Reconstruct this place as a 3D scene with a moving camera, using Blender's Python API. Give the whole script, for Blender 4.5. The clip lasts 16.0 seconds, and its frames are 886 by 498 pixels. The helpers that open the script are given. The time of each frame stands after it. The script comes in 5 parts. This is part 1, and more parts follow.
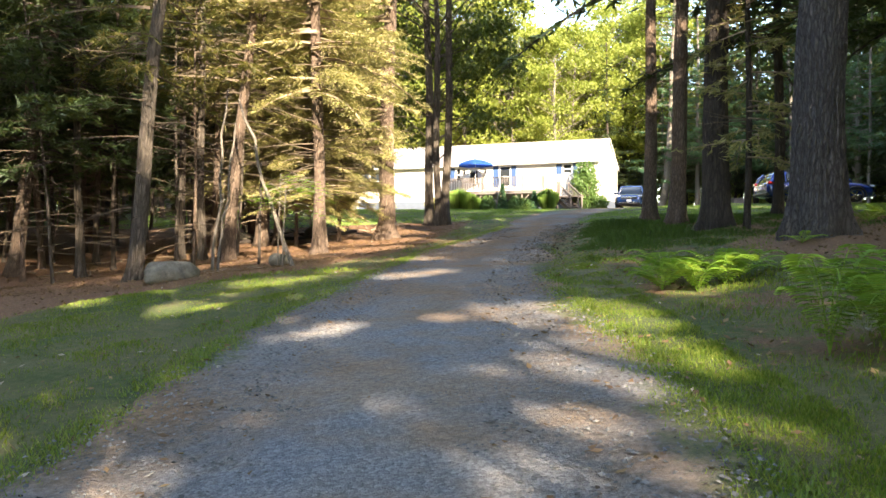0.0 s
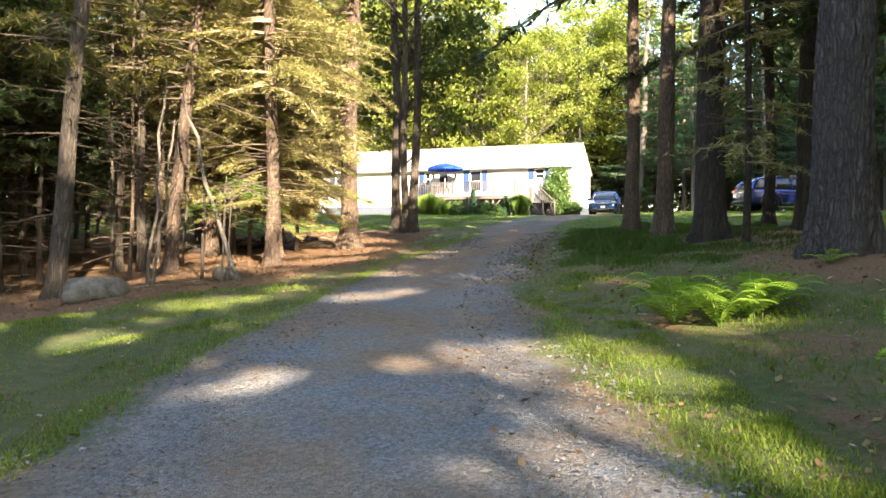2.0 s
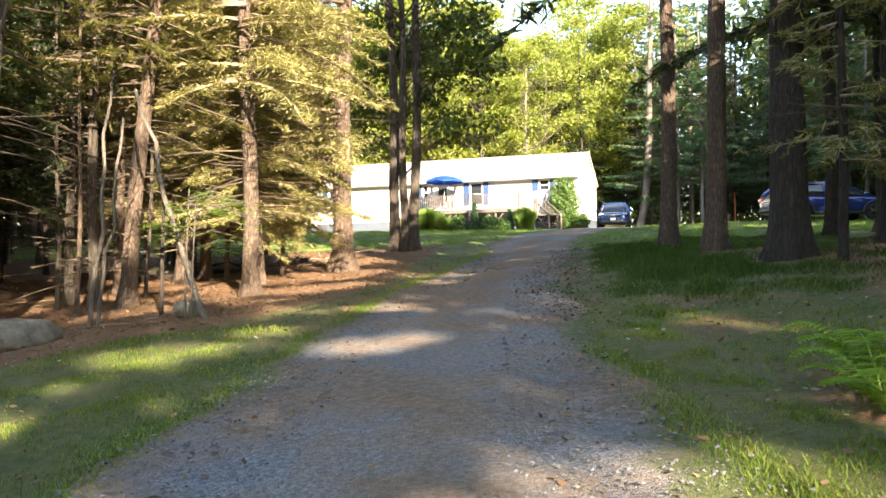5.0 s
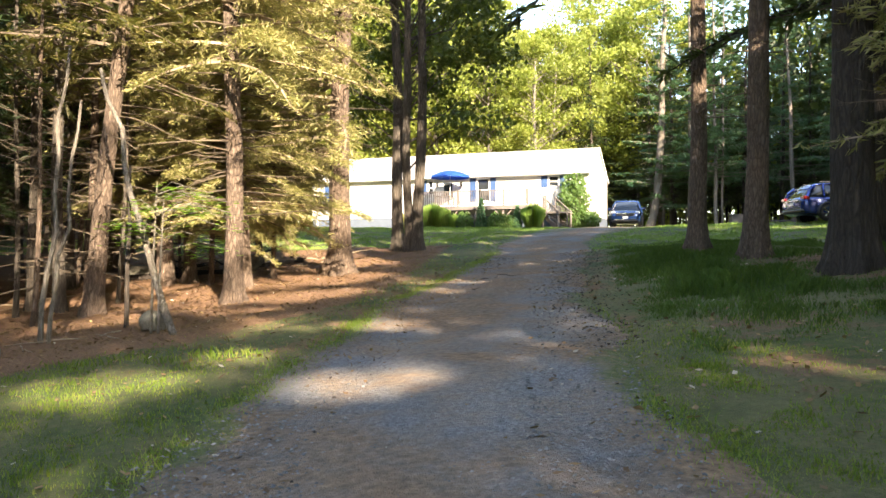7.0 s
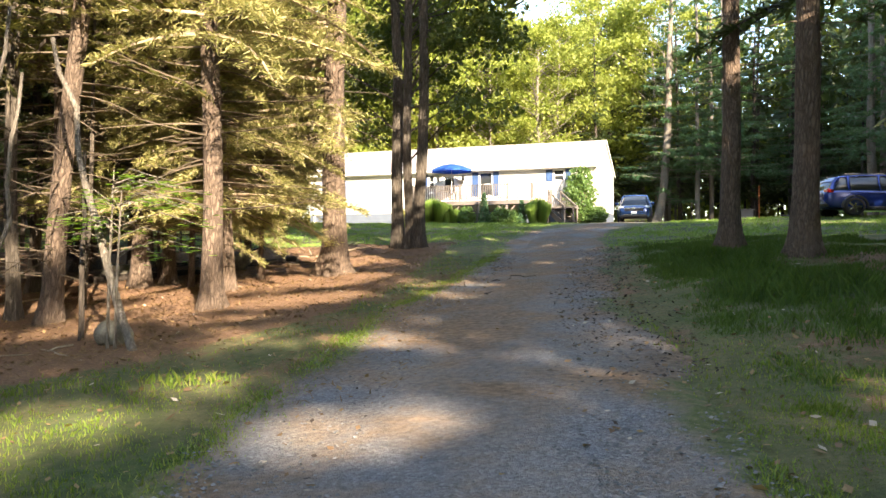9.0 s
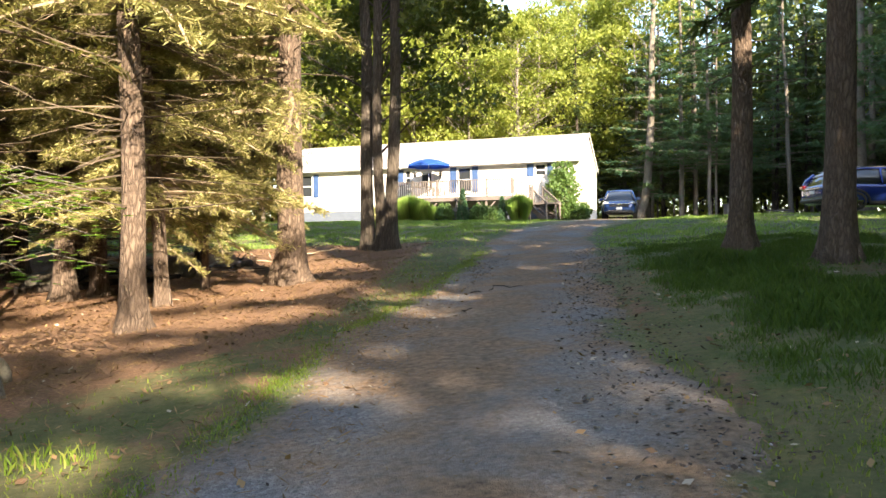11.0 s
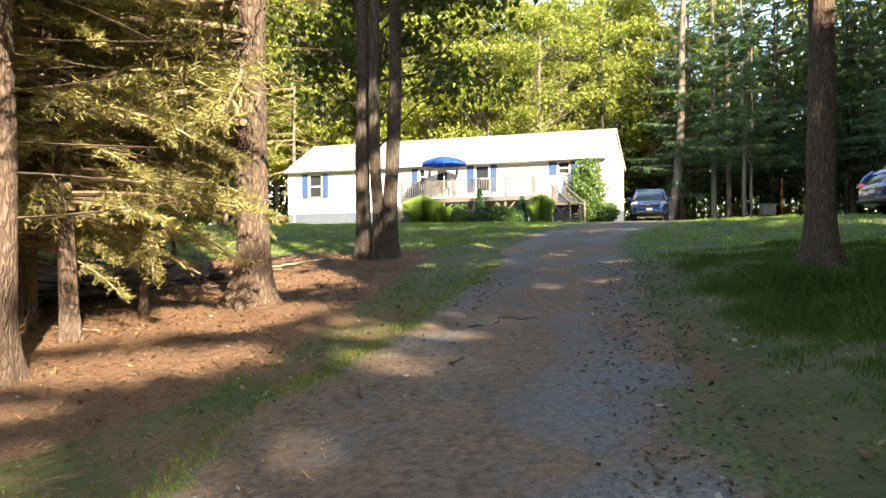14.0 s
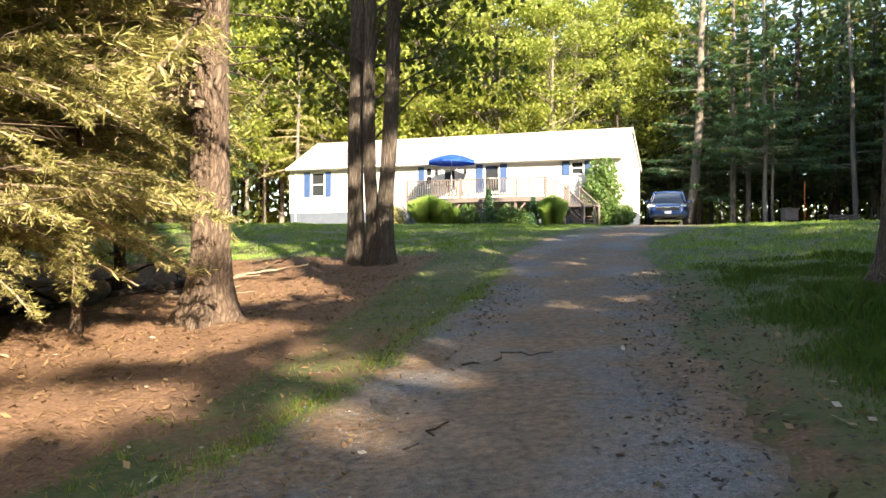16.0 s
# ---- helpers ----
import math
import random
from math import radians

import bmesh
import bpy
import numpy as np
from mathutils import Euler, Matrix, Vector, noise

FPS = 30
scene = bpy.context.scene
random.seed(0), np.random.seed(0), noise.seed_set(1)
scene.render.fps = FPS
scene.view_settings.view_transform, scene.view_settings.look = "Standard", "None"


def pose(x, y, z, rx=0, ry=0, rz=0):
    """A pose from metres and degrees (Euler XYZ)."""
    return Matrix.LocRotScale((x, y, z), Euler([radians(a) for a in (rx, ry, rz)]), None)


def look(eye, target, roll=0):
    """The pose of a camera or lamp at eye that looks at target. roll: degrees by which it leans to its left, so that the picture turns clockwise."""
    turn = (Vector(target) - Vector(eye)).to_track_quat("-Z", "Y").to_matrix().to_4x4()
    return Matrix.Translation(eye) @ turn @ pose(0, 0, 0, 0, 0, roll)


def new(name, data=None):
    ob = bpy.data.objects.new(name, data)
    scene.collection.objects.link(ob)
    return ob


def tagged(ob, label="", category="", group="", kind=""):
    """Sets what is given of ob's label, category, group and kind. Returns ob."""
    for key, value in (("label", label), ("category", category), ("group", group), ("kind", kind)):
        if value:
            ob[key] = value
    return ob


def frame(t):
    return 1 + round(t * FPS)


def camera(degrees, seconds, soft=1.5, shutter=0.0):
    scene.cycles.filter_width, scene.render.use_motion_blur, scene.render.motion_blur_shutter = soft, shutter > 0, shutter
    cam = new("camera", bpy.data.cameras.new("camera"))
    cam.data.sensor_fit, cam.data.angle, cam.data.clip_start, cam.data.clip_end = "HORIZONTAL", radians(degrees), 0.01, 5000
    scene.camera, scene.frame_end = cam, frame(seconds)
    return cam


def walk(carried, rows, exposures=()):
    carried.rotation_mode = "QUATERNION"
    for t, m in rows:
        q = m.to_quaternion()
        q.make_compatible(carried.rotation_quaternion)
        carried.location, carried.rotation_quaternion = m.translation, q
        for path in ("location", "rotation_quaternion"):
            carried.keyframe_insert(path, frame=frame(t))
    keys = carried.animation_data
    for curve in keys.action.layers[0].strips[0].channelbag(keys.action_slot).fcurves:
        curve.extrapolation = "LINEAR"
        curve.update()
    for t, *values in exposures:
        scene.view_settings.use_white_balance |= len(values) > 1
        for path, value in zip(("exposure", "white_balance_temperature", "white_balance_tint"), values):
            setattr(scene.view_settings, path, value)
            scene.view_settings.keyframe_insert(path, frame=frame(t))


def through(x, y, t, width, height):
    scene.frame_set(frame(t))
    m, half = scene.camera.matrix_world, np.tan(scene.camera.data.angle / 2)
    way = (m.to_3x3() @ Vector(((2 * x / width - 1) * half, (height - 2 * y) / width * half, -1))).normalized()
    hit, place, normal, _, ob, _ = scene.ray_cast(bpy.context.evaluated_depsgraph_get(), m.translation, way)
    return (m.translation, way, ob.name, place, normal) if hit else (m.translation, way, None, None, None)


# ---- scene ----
cam = camera(56.6, 16.0, soft=1.5)
PATH = [
    (0, (0.0, 0.0, 1.35), (-0.069, 1.999, 1.349), 0.05),
    (0.5, (0.041, 0.429, 1.419), (-0.007, 2.429, 1.416), 0.25),
    (1, (0.035, 0.924, 1.459), (0.006, 2.924, 1.461), 0.25),
    (1.5, (0.053, 1.424, 1.477), (0.036, 3.424, 1.483), 0.25),
    (2, (0.013, 1.954, 1.543), (0.018, 3.954, 1.552), 0.25),
    (2.5, (-0.094, 2.433, 1.618), (-0.088, 4.433, 1.635), 0.25),
    (3, (-0.121, 2.921, 1.665), (-0.116, 4.92, 1.725), -0.25),
    (3.5, (-0.22, 3.468, 1.689), (-0.221, 5.468, 1.744), -0.75),
    (4, (-0.274, 4.037, 1.662), (-0.261, 6.036, 1.713), -1.05),
    (6.5, (-0.34, 6.652, 1.912), (-0.326, 8.651, 1.947), -0.05),
    (7, (-0.334, 7.034, 1.944), (-0.328, 9.034, 1.976), -0.05),
    (7.5, (-0.418, 7.558, 1.989), (-0.413, 9.558, 2.016), 0.15),
    (8, (-0.456, 7.966, 1.995), (-0.452, 9.966, 2.021), -0.05),
    (10.5, (-0.409, 10.464, 2.115), (-0.393, 12.464, 2.129), -0.25),
    (11, (-0.302, 11.034, 2.182), (-0.245, 13.033, 2.194), -0.55),
    (11.5, (-0.272, 11.574, 2.249), (-0.199, 13.572, 2.257), -0.55),
    (12, (-0.179, 12.004, 2.282), (-0.116, 14.003, 2.294), -0.75),
    (12.5, (-0.059, 12.519, 2.282), (-0.033, 14.519, 2.295), -1.05),
    (13, (-0.023, 13.1, 2.348), (-0.002, 15.1, 2.355), -0.65),
    (13.5, (0.099, 13.621, 2.407), (0.109, 15.621, 2.424), -0.55),
    (14, (0.172, 14.145, 2.414), (0.173, 16.145, 2.426), -0.55),
    (14.5, (0.251, 14.673, 2.437), (0.246, 16.673, 2.458), -0.25),
    (15, (0.289, 15.211, 2.444), (0.278, 17.211, 2.462), -0.15),
    (15.5, (0.32, 15.737, 2.497), (0.3, 17.737, 2.51), 0.05),
    (16, (0.375, 16.255, 2.54), (0.351, 18.255, 2.553), 0.15),
]

walk(cam, [(t, look(eye, aim, lean)) for t, eye, aim, lean in PATH],
     exposures=[(0.0, 2.8, 7000, 12), (8.0, 2.68, 7000, 12), (13.0, 2.52, 7000, 12), (16.0, 2.5, 7000, 12)])

# ---- world, sun ----
SUN_AZ = (0.36, -0.933)          # horizontal way towards the sun
SUN_EL = radians(25)
world = bpy.data.worlds.new("sky_world")
scene.world = world
world.use_nodes = True
wn = world.node_tree
sky = wn.nodes.new("ShaderNodeTexSky")
sky.sky_type = 'NISHITA'
sky.sun_disc = False
sky.sun_elevation = SUN_EL
sky.sun_rotation = math.atan2(SUN_AZ[0], SUN_AZ[1])
wn.nodes["Background"].inputs["Strength"].default_value = 0.125
wn.links.new(sky.outputs["Color"], wn.nodes["Background"].inputs["Color"])
SUN_DIR = Vector((SUN_AZ[0] * math.cos(SUN_EL), SUN_AZ[1] * math.cos(SUN_EL), math.sin(SUN_EL))).normalized()
sun = new("sun", bpy.data.lights.new("sun", 'SUN'))
sun.data.energy, sun.data.angle, sun.data.color = 4.4, radians(0.6), (1.0, 0.86, 0.67)
sun.matrix_world = look((0, 0, 60), Vector((0, 0, 60)) - SUN_DIR)

# ---- materials ----
def nodes_of(name):
    m = bpy.data.materials.new(name)
    m.use_nodes = True
    nt = m.node_tree
    return m, nt, nt.nodes["Principled BSDF"]


def node(nt, kind, **values):
    n = nt.nodes.new(kind)
    for k, v in values.items():
        n.inputs[k.replace("_", " ")].default_value = v
    return n


def ramp(nt, fac, stops):
    r = nt.nodes.new("ShaderNodeValToRGB")
    e = r.color_ramp.elements
    while len(e) < len(stops):
        e.new(0.5)
    for el, (p, c) in zip(e, stops):
        el.position, el.color = p, (*c, 1)
    nt.links.new(fac, r.inputs["Fac"])
    return r.outputs["Color"]


def mixed(nt, fac, a, b, blend='MIX'):
    x = nt.nodes.new("ShaderNodeMix")
    x.data_type, x.blend_type = 'RGBA', blend
    for sock, v in ((x.inputs[0], fac), (x.inputs[6], a), (x.inputs[7], b)):
        if hasattr(v, "is_linked"):
            nt.links.new(v, sock)
        elif isinstance(v, (tuple, list)):
            sock.default_value = (*v, 1)
        else:
            sock.default_value = v
    return x.outputs[2]


def noise_of(nt, scale, detail=4.0, vector=None, rough=0.6):
    n = node(nt, "ShaderNodeTexNoise", Scale=scale, Detail=detail, Roughness=rough)
    if vector is not None:
        nt.links.new(vector, n.inputs["Vector"])
    return n.outputs["Fac"]


def coords(nt, scale=None, out="Object"):
    t = nt.nodes.new("ShaderNodeTexCoord").outputs[out]
    if scale:
        mp = nt.nodes.new("ShaderNodeMapping")
        mp.inputs["Scale"].default_value = scale
        nt.links.new(t, mp.inputs["Vector"])
        return mp.outputs["Vector"]
    return t


def bumped(nt, b, height, strength, distance):
    bp = node(nt, "ShaderNodeBump", Strength=strength, Distance=distance)
    nt.links.new(height, bp.inputs["Height"])
    nt.links.new(bp.outputs["Normal"], b.inputs["Normal"])


def plain(name, dark, light, rough=0.6, scale=6.0, fine=60.0, bump=0.15, dist=0.01, metal=0.0, stretch=None):
    """A surface that varies between two colours at two scales."""
    m, nt, b = nodes_of(name)
    v = coords(nt, stretch)
    big = noise_of(nt, scale, 3, v)
    small = noise_of(nt, fine, 4, v)
    f = nt.nodes.new("ShaderNodeMath")
    f.operation = 'MULTIPLY_ADD'
    nt.links.new(big, f.inputs[0])
    f.inputs[1].default_value = 0.6
    g = nt.nodes.new("ShaderNodeMath")
    g.operation = 'MULTIPLY'
    nt.links.new(small, g.inputs[0])
    g.inputs[1].default_value = 0.4
    nt.links.new(g.outputs[0], f.inputs[2])
    nt.links.new(ramp(nt, f.outputs[0], [(0.35, dark), (0.65, light)]), b.inputs["Base Color"])
    b.inputs["Roughness"].default_value = rough
    b.inputs["Metallic"].default_value = metal
    if bump:
        bumped(nt, b, small, bump, dist)
    return m


def bark(name, dark, mid, light, sx=9.0, sz=1.6, depth=0.03):
    m, nt, b = nodes_of(name)
    v = coords(nt, (sx, sx, sz))
    w = node(nt, "ShaderNodeTexVoronoi", Scale=1.6, Randomness=1.0)
    w.feature = 'DISTANCE_TO_EDGE'
    wob = noise_of(nt, 2.0, 4, v)
    vm = nt.nodes.new("ShaderNodeVectorMath")
    vm.operation = 'ADD'
    nt.links.new(v, vm.inputs[0])
    nt.links.new(wob, vm.inputs[1])
    nt.links.new(vm.outputs[0], w.inputs["Vector"])
    fine = noise_of(nt, 5.0, 6, v, 0.7)
    c1 = ramp(nt, w.outputs["Distance"], [(0.0, dark), (0.12, mid), (0.5, light)])
    c2 = ramp(nt, fine, [(0.3, dark), (0.7, light)])
    big = noise_of(nt, 1.3, 2, coords(nt))
    c3 = mixed(nt, 0.3, c1, c2)
    nt.links.new(mixed(nt, 0.6, c3, mixed(nt, big, c3, mid)), b.inputs["Base Color"])
    b.inputs["Roughness"].default_value = 0.95
    h = nt.nodes.new("ShaderNodeMath")
    h.operation = 'ADD'
    hh = ramp(nt, w.outputs["Distance"], [(0.0, (0, 0, 0)), (0.25, (1, 1, 1))])
    nt.links.new(hh, h.inputs[0])
    nt.links.new(fine, h.inputs[1])
    bumped(nt, b, h.outputs[0], 0.9, depth)
    return m


def leafy(name, stops, through=0.45, rough=0.55):
    """Leaves and needles: colour varies from piece to piece, and some light passes through them."""
    m, nt, b = nodes_of(name)
    g = nt.nodes.new("ShaderNodeNewGeometry")
    big = noise_of(nt, 0.5, 2, coords(nt))
    f = nt.nodes.new("ShaderNodeMath")
    f.operation = 'MULTIPLY_ADD'
    nt.links.new(g.outputs["Random Per Island"], f.inputs[0])
    f.inputs[1].default_value = 0.65
    k = nt.nodes.new("ShaderNodeMath")
    k.operation = 'MULTIPLY'
    nt.links.new(big, k.inputs[0])
    k.inputs[1].default_value = 0.35
    nt.links.new(k.outputs[0], f.inputs[2])
    col = ramp(nt, f.outputs[0], stops)
    nt.links.new(col, b.inputs["Base Color"])
    b.inputs["Roughness"].default_value = rough
    tr = nt.nodes.new("ShaderNodeBsdfTranslucent")
    nt.links.new(mixed(nt, 0.35, col, (0.35, 0.40, 0.03)), tr.inputs["Color"])
    mx = nt.nodes.new("ShaderNodeMixShader")
    mx.inputs[0].default_value = through
    nt.links.new(b.outputs[0], mx.inputs[1])
    nt.links.new(tr.outputs[0], mx.inputs[2])
    nt.links.new(mx.outputs[0], nt.nodes["Material Output"].inputs["Surface"])
    return m


def gravel_material():
    m, nt, b = nodes_of("gravel")
    v = coords(nt)
    a = nt.nodes.new("ShaderNodeTexVoronoi")
    a.inputs["Scale"].default_value = 42
    nt.links.new(v, a.inputs["Vector"])
    d = nt.nodes.new("ShaderNodeTexVoronoi")
    d.inputs["Scale"].default_value = 110
    nt.links.new(v, d.inputs["Vector"])
    grey = ramp(nt, a.outputs["Color"], [(0.1, (0.10, 0.10, 0.10)), (0.5, (0.24, 0.235, 0.23)), (0.95, (0.50, 0.48, 0.45))])
    grey2 = ramp(nt, d.outputs["Color"], [(0.1, (0.10, 0.10, 0.10)), (0.9, (0.40, 0.385, 0.37))])
    stones = mixed(nt, 0.5, grey, grey2)
    dirt = ramp(nt, noise_of(nt, 14, 6, v, 0.7), [(0.3, (0.09, 0.062, 0.042)), (0.7, (0.34, 0.25, 0.17))])
    patch = ramp(nt, noise_of(nt, 0.55, 5, v, 0.65), [(0.42, (0, 0, 0)), (0.62, (1, 1, 1))])
    at = nt.nodes.new("ShaderNodeAttribute")
    at.attribute_name = "dirt"
    ad = nt.nodes.new("ShaderNodeMath")
    ad.operation = 'MULTIPLY_ADD'
    ad.use_clamp = True
    nt.links.new(patch, ad.inputs[0])
    ad.inputs[1].default_value = 0.7
    nt.links.new(at.outputs["Fac"], ad.inputs[2])
    grown = nt.nodes.new("ShaderNodeAttribute")
    grown.attribute_name = "grown"
    cover = nt.nodes.new("ShaderNodeMath")
    cover.operation = 'MULTIPLY_ADD'
    nt.links.new(noise_of(nt, 1.4, 6, v, 0.7), cover.inputs[0])
    cover.inputs[1].default_value = 1.6
    lessen = nt.nodes.new("ShaderNodeMath")
    lessen.operation = 'SUBTRACT'
    nt.links.new(grown.outputs["Fac"], lessen.inputs[0])
    lessen.inputs[1].default_value = 0.8
    nt.links.new(lessen.outputs[0], cover.inputs[2])
    mask = ramp(nt, cover.outputs[0], [(0.35, (0, 0, 0)), (0.65, (1, 1, 1))])
    sod = ramp(nt, noise_of(nt, 18, 6, v, 0.7), [(0.3, (0.05, 0.075, 0.02)), (0.55, (0.12, 0.14, 0.045)), (0.75, (0.24, 0.21, 0.11))])
    bed = mixed(nt, ad.outputs[0], stones, dirt)
    tone = ramp(nt, noise_of(nt, 1.1, 4, v, 0.6), [(0.35, (0.78, 0.86, 0.98)), (0.65, (1.12, 1.0, 0.88))])
    nt.links.new(mixed(nt, mask, mixed(nt, 1.0, bed, tone, 'MULTIPLY'), sod), b.inputs["Base Color"])
    b.inputs["Roughness"].default_value = 0.9
    h = nt.nodes.new("ShaderNodeMath")
    h.operation = 'ADD'
    nt.links.new(a.outputs["Distance"], h.inputs[0])
    nt.links.new(d.outputs["Distance"], h.inputs[1])
    bumped(nt, b, h.outputs[0], 0.7, -0.02)
    return m


def ground_material():
    m, nt, b = nodes_of("ground")
    v = coords(nt)
    grass = ramp(nt, noise_of(nt, 9, 6, v, 0.7), [(0.3, (0.028, 0.052, 0.012)), (0.5, (0.065, 0.098, 0.022)), (0.75, (0.15, 0.135, 0.055))])
    worn = ramp(nt, noise_of(nt, 0.8, 4, v), [(0.38, (0, 0, 0)), (0.58, (1, 1, 1))])
    dry = ramp(nt, noise_of(nt, 25, 5, v, 0.7), [(0.3, (0.10, 0.075, 0.035)), (0.7, (0.33, 0.25, 0.13))])
    g2 = mixed(nt, 0.4, grass, mixed(nt, worn, grass, dry))
    lit = ramp(nt, noise_of(nt, 30, 8, v, 0.75), [(0.25, (0.060, 0.036, 0.024)), (0.5, (0.19, 0.105, 0.06)), (0.75, (0.42, 0.26, 0.14))])
    at = nt.nodes.new("ShaderNodeAttribute")
    at.attribute_name = "litter"
    sm = nt.nodes.new("ShaderNodeMath")
    sm.operation = 'ADD'
    nt.links.new(at.outputs["Fac"], sm.inputs[0])
    nn = nt.nodes.new("ShaderNodeMath")
    nn.operation = 'MULTIPLY_ADD'
    nt.links.new(noise_of(nt, 3.5, 6, v, 0.7), nn.inputs[0])
    nn.inputs[1].default_value, nn.inputs[2].default_value = 1.0, -0.5
    nt.links.new(nn.outputs[0], sm.inputs[1])
    k = ramp(nt, sm.outputs[0], [(0.4, (0, 0, 0)), (0.6, (1, 1, 1))])
    nt.links.new(mixed(nt, k, g2, lit), b.inputs["Base Color"])
    b.inputs["Roughness"].default_value = 0.95
    bumped(nt, b, noise_of(nt, 40, 8, v, 0.75), 0.8, 0.03)
    return m


def glassy(name, tint=(0.02, 0.025, 0.03)):
    m, nt, b = nodes_of(name)
    b.inputs["Base Color"].default_value = (*tint, 1)
    b.inputs["Roughness"].default_value = 0.05
    b.inputs["Specular IOR Level"].default_value = 0.8
    return m


def paint(name, colour, rough=0.3, coat=1.0, metal=0.0):
    m, nt, b = nodes_of(name)
    n = noise_of(nt, 3.0, 3, coords(nt))
    nt.links.new(ramp(nt, n, [(0.3, tuple(c * 0.85 for c in colour)), (0.7, colour)]), b.inputs["Base Color"])
    b.inputs["Roughness"].default_value = rough
    b.inputs["Coat Weight"].default_value = coat
    b.inputs["Metallic"].default_value = metal
    return m


def siding_material():
    m, nt, b = nodes_of("vinyl_siding")
    w = node(nt, "ShaderNodeTexWave", Scale=0.5 / 0.11 / 3.1416 * 3.1416, Distortion=0.0)
    w.wave_type, w.bands_direction, w.wave_profile = 'BANDS', 'Z', 'SAW'
    v = coords(nt)
    nt.links.new(v, w.inputs["Vector"])
    n = noise_of(nt, 1.2, 4, v)
    nt.links.new(ramp(nt, n, [(0.3, (0.62, 0.61, 0.58)), (0.7, (0.70, 0.69, 0.66))]), b.inputs["Base Color"])
    b.inputs["Roughness"].default_value = 0.5
    bumped(nt, b, w.outputs["Fac"], 0.5, 0.012)
    return m


GRAVEL, GROUND = gravel_material(), ground_material()
BARK_PINE = bark("bark_pine", (0.022, 0.018, 0.017), (0.12, 0.105, 0.10), (0.27, 0.24, 0.235), 11, 3.0, 0.08)
BARK_HEM = bark("bark_hemlock", (0.035, 0.022, 0.015), (0.14, 0.098, 0.072), (0.29, 0.22, 0.165), 11, 3.0, 0.03)
BARK_GREY = bark("bark_grey", (0.06, 0.05, 0.04), (0.19, 0.165, 0.135), (0.33, 0.29, 0.24), 12, 2.5, 0.02)
# Dark bark and logs; for trunks in shade the tone includes that shade.
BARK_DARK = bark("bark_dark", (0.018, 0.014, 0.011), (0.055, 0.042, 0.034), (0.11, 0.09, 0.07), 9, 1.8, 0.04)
BARK_MAPLE = bark("bark_maple", (0.025, 0.02, 0.016), (0.10, 0.082, 0.065), (0.22, 0.185, 0.15), 10, 1.8, 0.04)
TWIG = plain("dead_twigs", (0.16, 0.12, 0.08), (0.42, 0.33, 0.23), 0.9, 4, 40, 0)
DEADTWIG = plain("bare_twigs", (0.055, 0.042, 0.03), (0.17, 0.13, 0.09), 0.9, 4, 40, 0)
# Hemlock needles in three tones, sunlit, half-lit and shaded: light put in colour.
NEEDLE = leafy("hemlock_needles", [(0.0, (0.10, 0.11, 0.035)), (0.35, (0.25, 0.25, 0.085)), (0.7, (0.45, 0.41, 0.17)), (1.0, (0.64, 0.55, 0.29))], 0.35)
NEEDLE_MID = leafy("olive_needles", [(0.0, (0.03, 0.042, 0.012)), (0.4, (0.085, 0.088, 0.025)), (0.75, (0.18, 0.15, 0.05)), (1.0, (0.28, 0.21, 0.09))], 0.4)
NEEDLE_SHADE = leafy("shaded_needles", [(0.0, (0.014, 0.030, 0.012)), (0.5, (0.030, 0.058, 0.022)), (1.0, (0.07, 0.10, 0.03))], 0.3)
NEEDLE_DEEP = leafy("pine_needles", [(0.0, (0.025, 0.07, 0.035)), (0.5, (0.05, 0.13, 0.065)), (1.0, (0.10, 0.20, 0.09))], 0.35)
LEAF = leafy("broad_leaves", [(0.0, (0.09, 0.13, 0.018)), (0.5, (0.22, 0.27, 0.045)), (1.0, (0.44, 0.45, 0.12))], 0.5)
# Maple crown leaves, with the shade they hang in darkened into the colour.
LEAF_SHADE = leafy("shaded_maple_leaves", [(0.0, (0.025, 0.05, 0.010)), (0.5, (0.065, 0.10, 0.016)), (1.0, (0.16, 0.17, 0.03))], 0.35)
LEAF_MAPLE = leafy("maple_leaves", [(0.0, (0.16, 0.38, 0.04)), (1.0, (0.34, 0.56, 0.08))], 0.55)
FERN = leafy("fern_fronds", [(0.0, (0.15, 0.31, 0.035)), (0.6, (0.27, 0.46, 0.06)), (1.0, (0.46, 0.49, 0.09))], 0.5)
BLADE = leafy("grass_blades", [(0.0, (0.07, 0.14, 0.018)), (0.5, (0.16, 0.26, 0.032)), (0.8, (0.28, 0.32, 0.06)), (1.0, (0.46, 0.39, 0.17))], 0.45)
# Lawn blades are lightened for open sky, lush verge blades darkened for shade.
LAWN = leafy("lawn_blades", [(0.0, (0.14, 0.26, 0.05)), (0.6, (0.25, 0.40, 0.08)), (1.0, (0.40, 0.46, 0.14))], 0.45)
LUSH_SHADE = leafy("lush_shaded_grass", [(0.0, (0.022, 0.06, 0.010)), (0.5, (0.05, 0.12, 0.016)), (1.0, (0.11, 0.19, 0.03))], 0.35)
GARDEN = leafy("garden_leaves", [(0.0, (0.05, 0.11, 0.03)), (0.5, (0.10, 0.19, 0.05)), (1.0, (0.18, 0.28, 0.07))], 0.4)
DEADLEAF = leafy("fallen_leaves", [(0.0, (0.09, 0.05, 0.03)), (0.6, (0.22, 0.13, 0.07)), (0.9, (0.38, 0.26, 0.12)), (1.0, (0.55, 0.33, 0.05))], 0.15, 0.8)
STONE = plain("boulder_stone", (0.07, 0.068, 0.055), (0.25, 0.23, 0.18), 0.9, 5, 45, 0.6, 0.02)
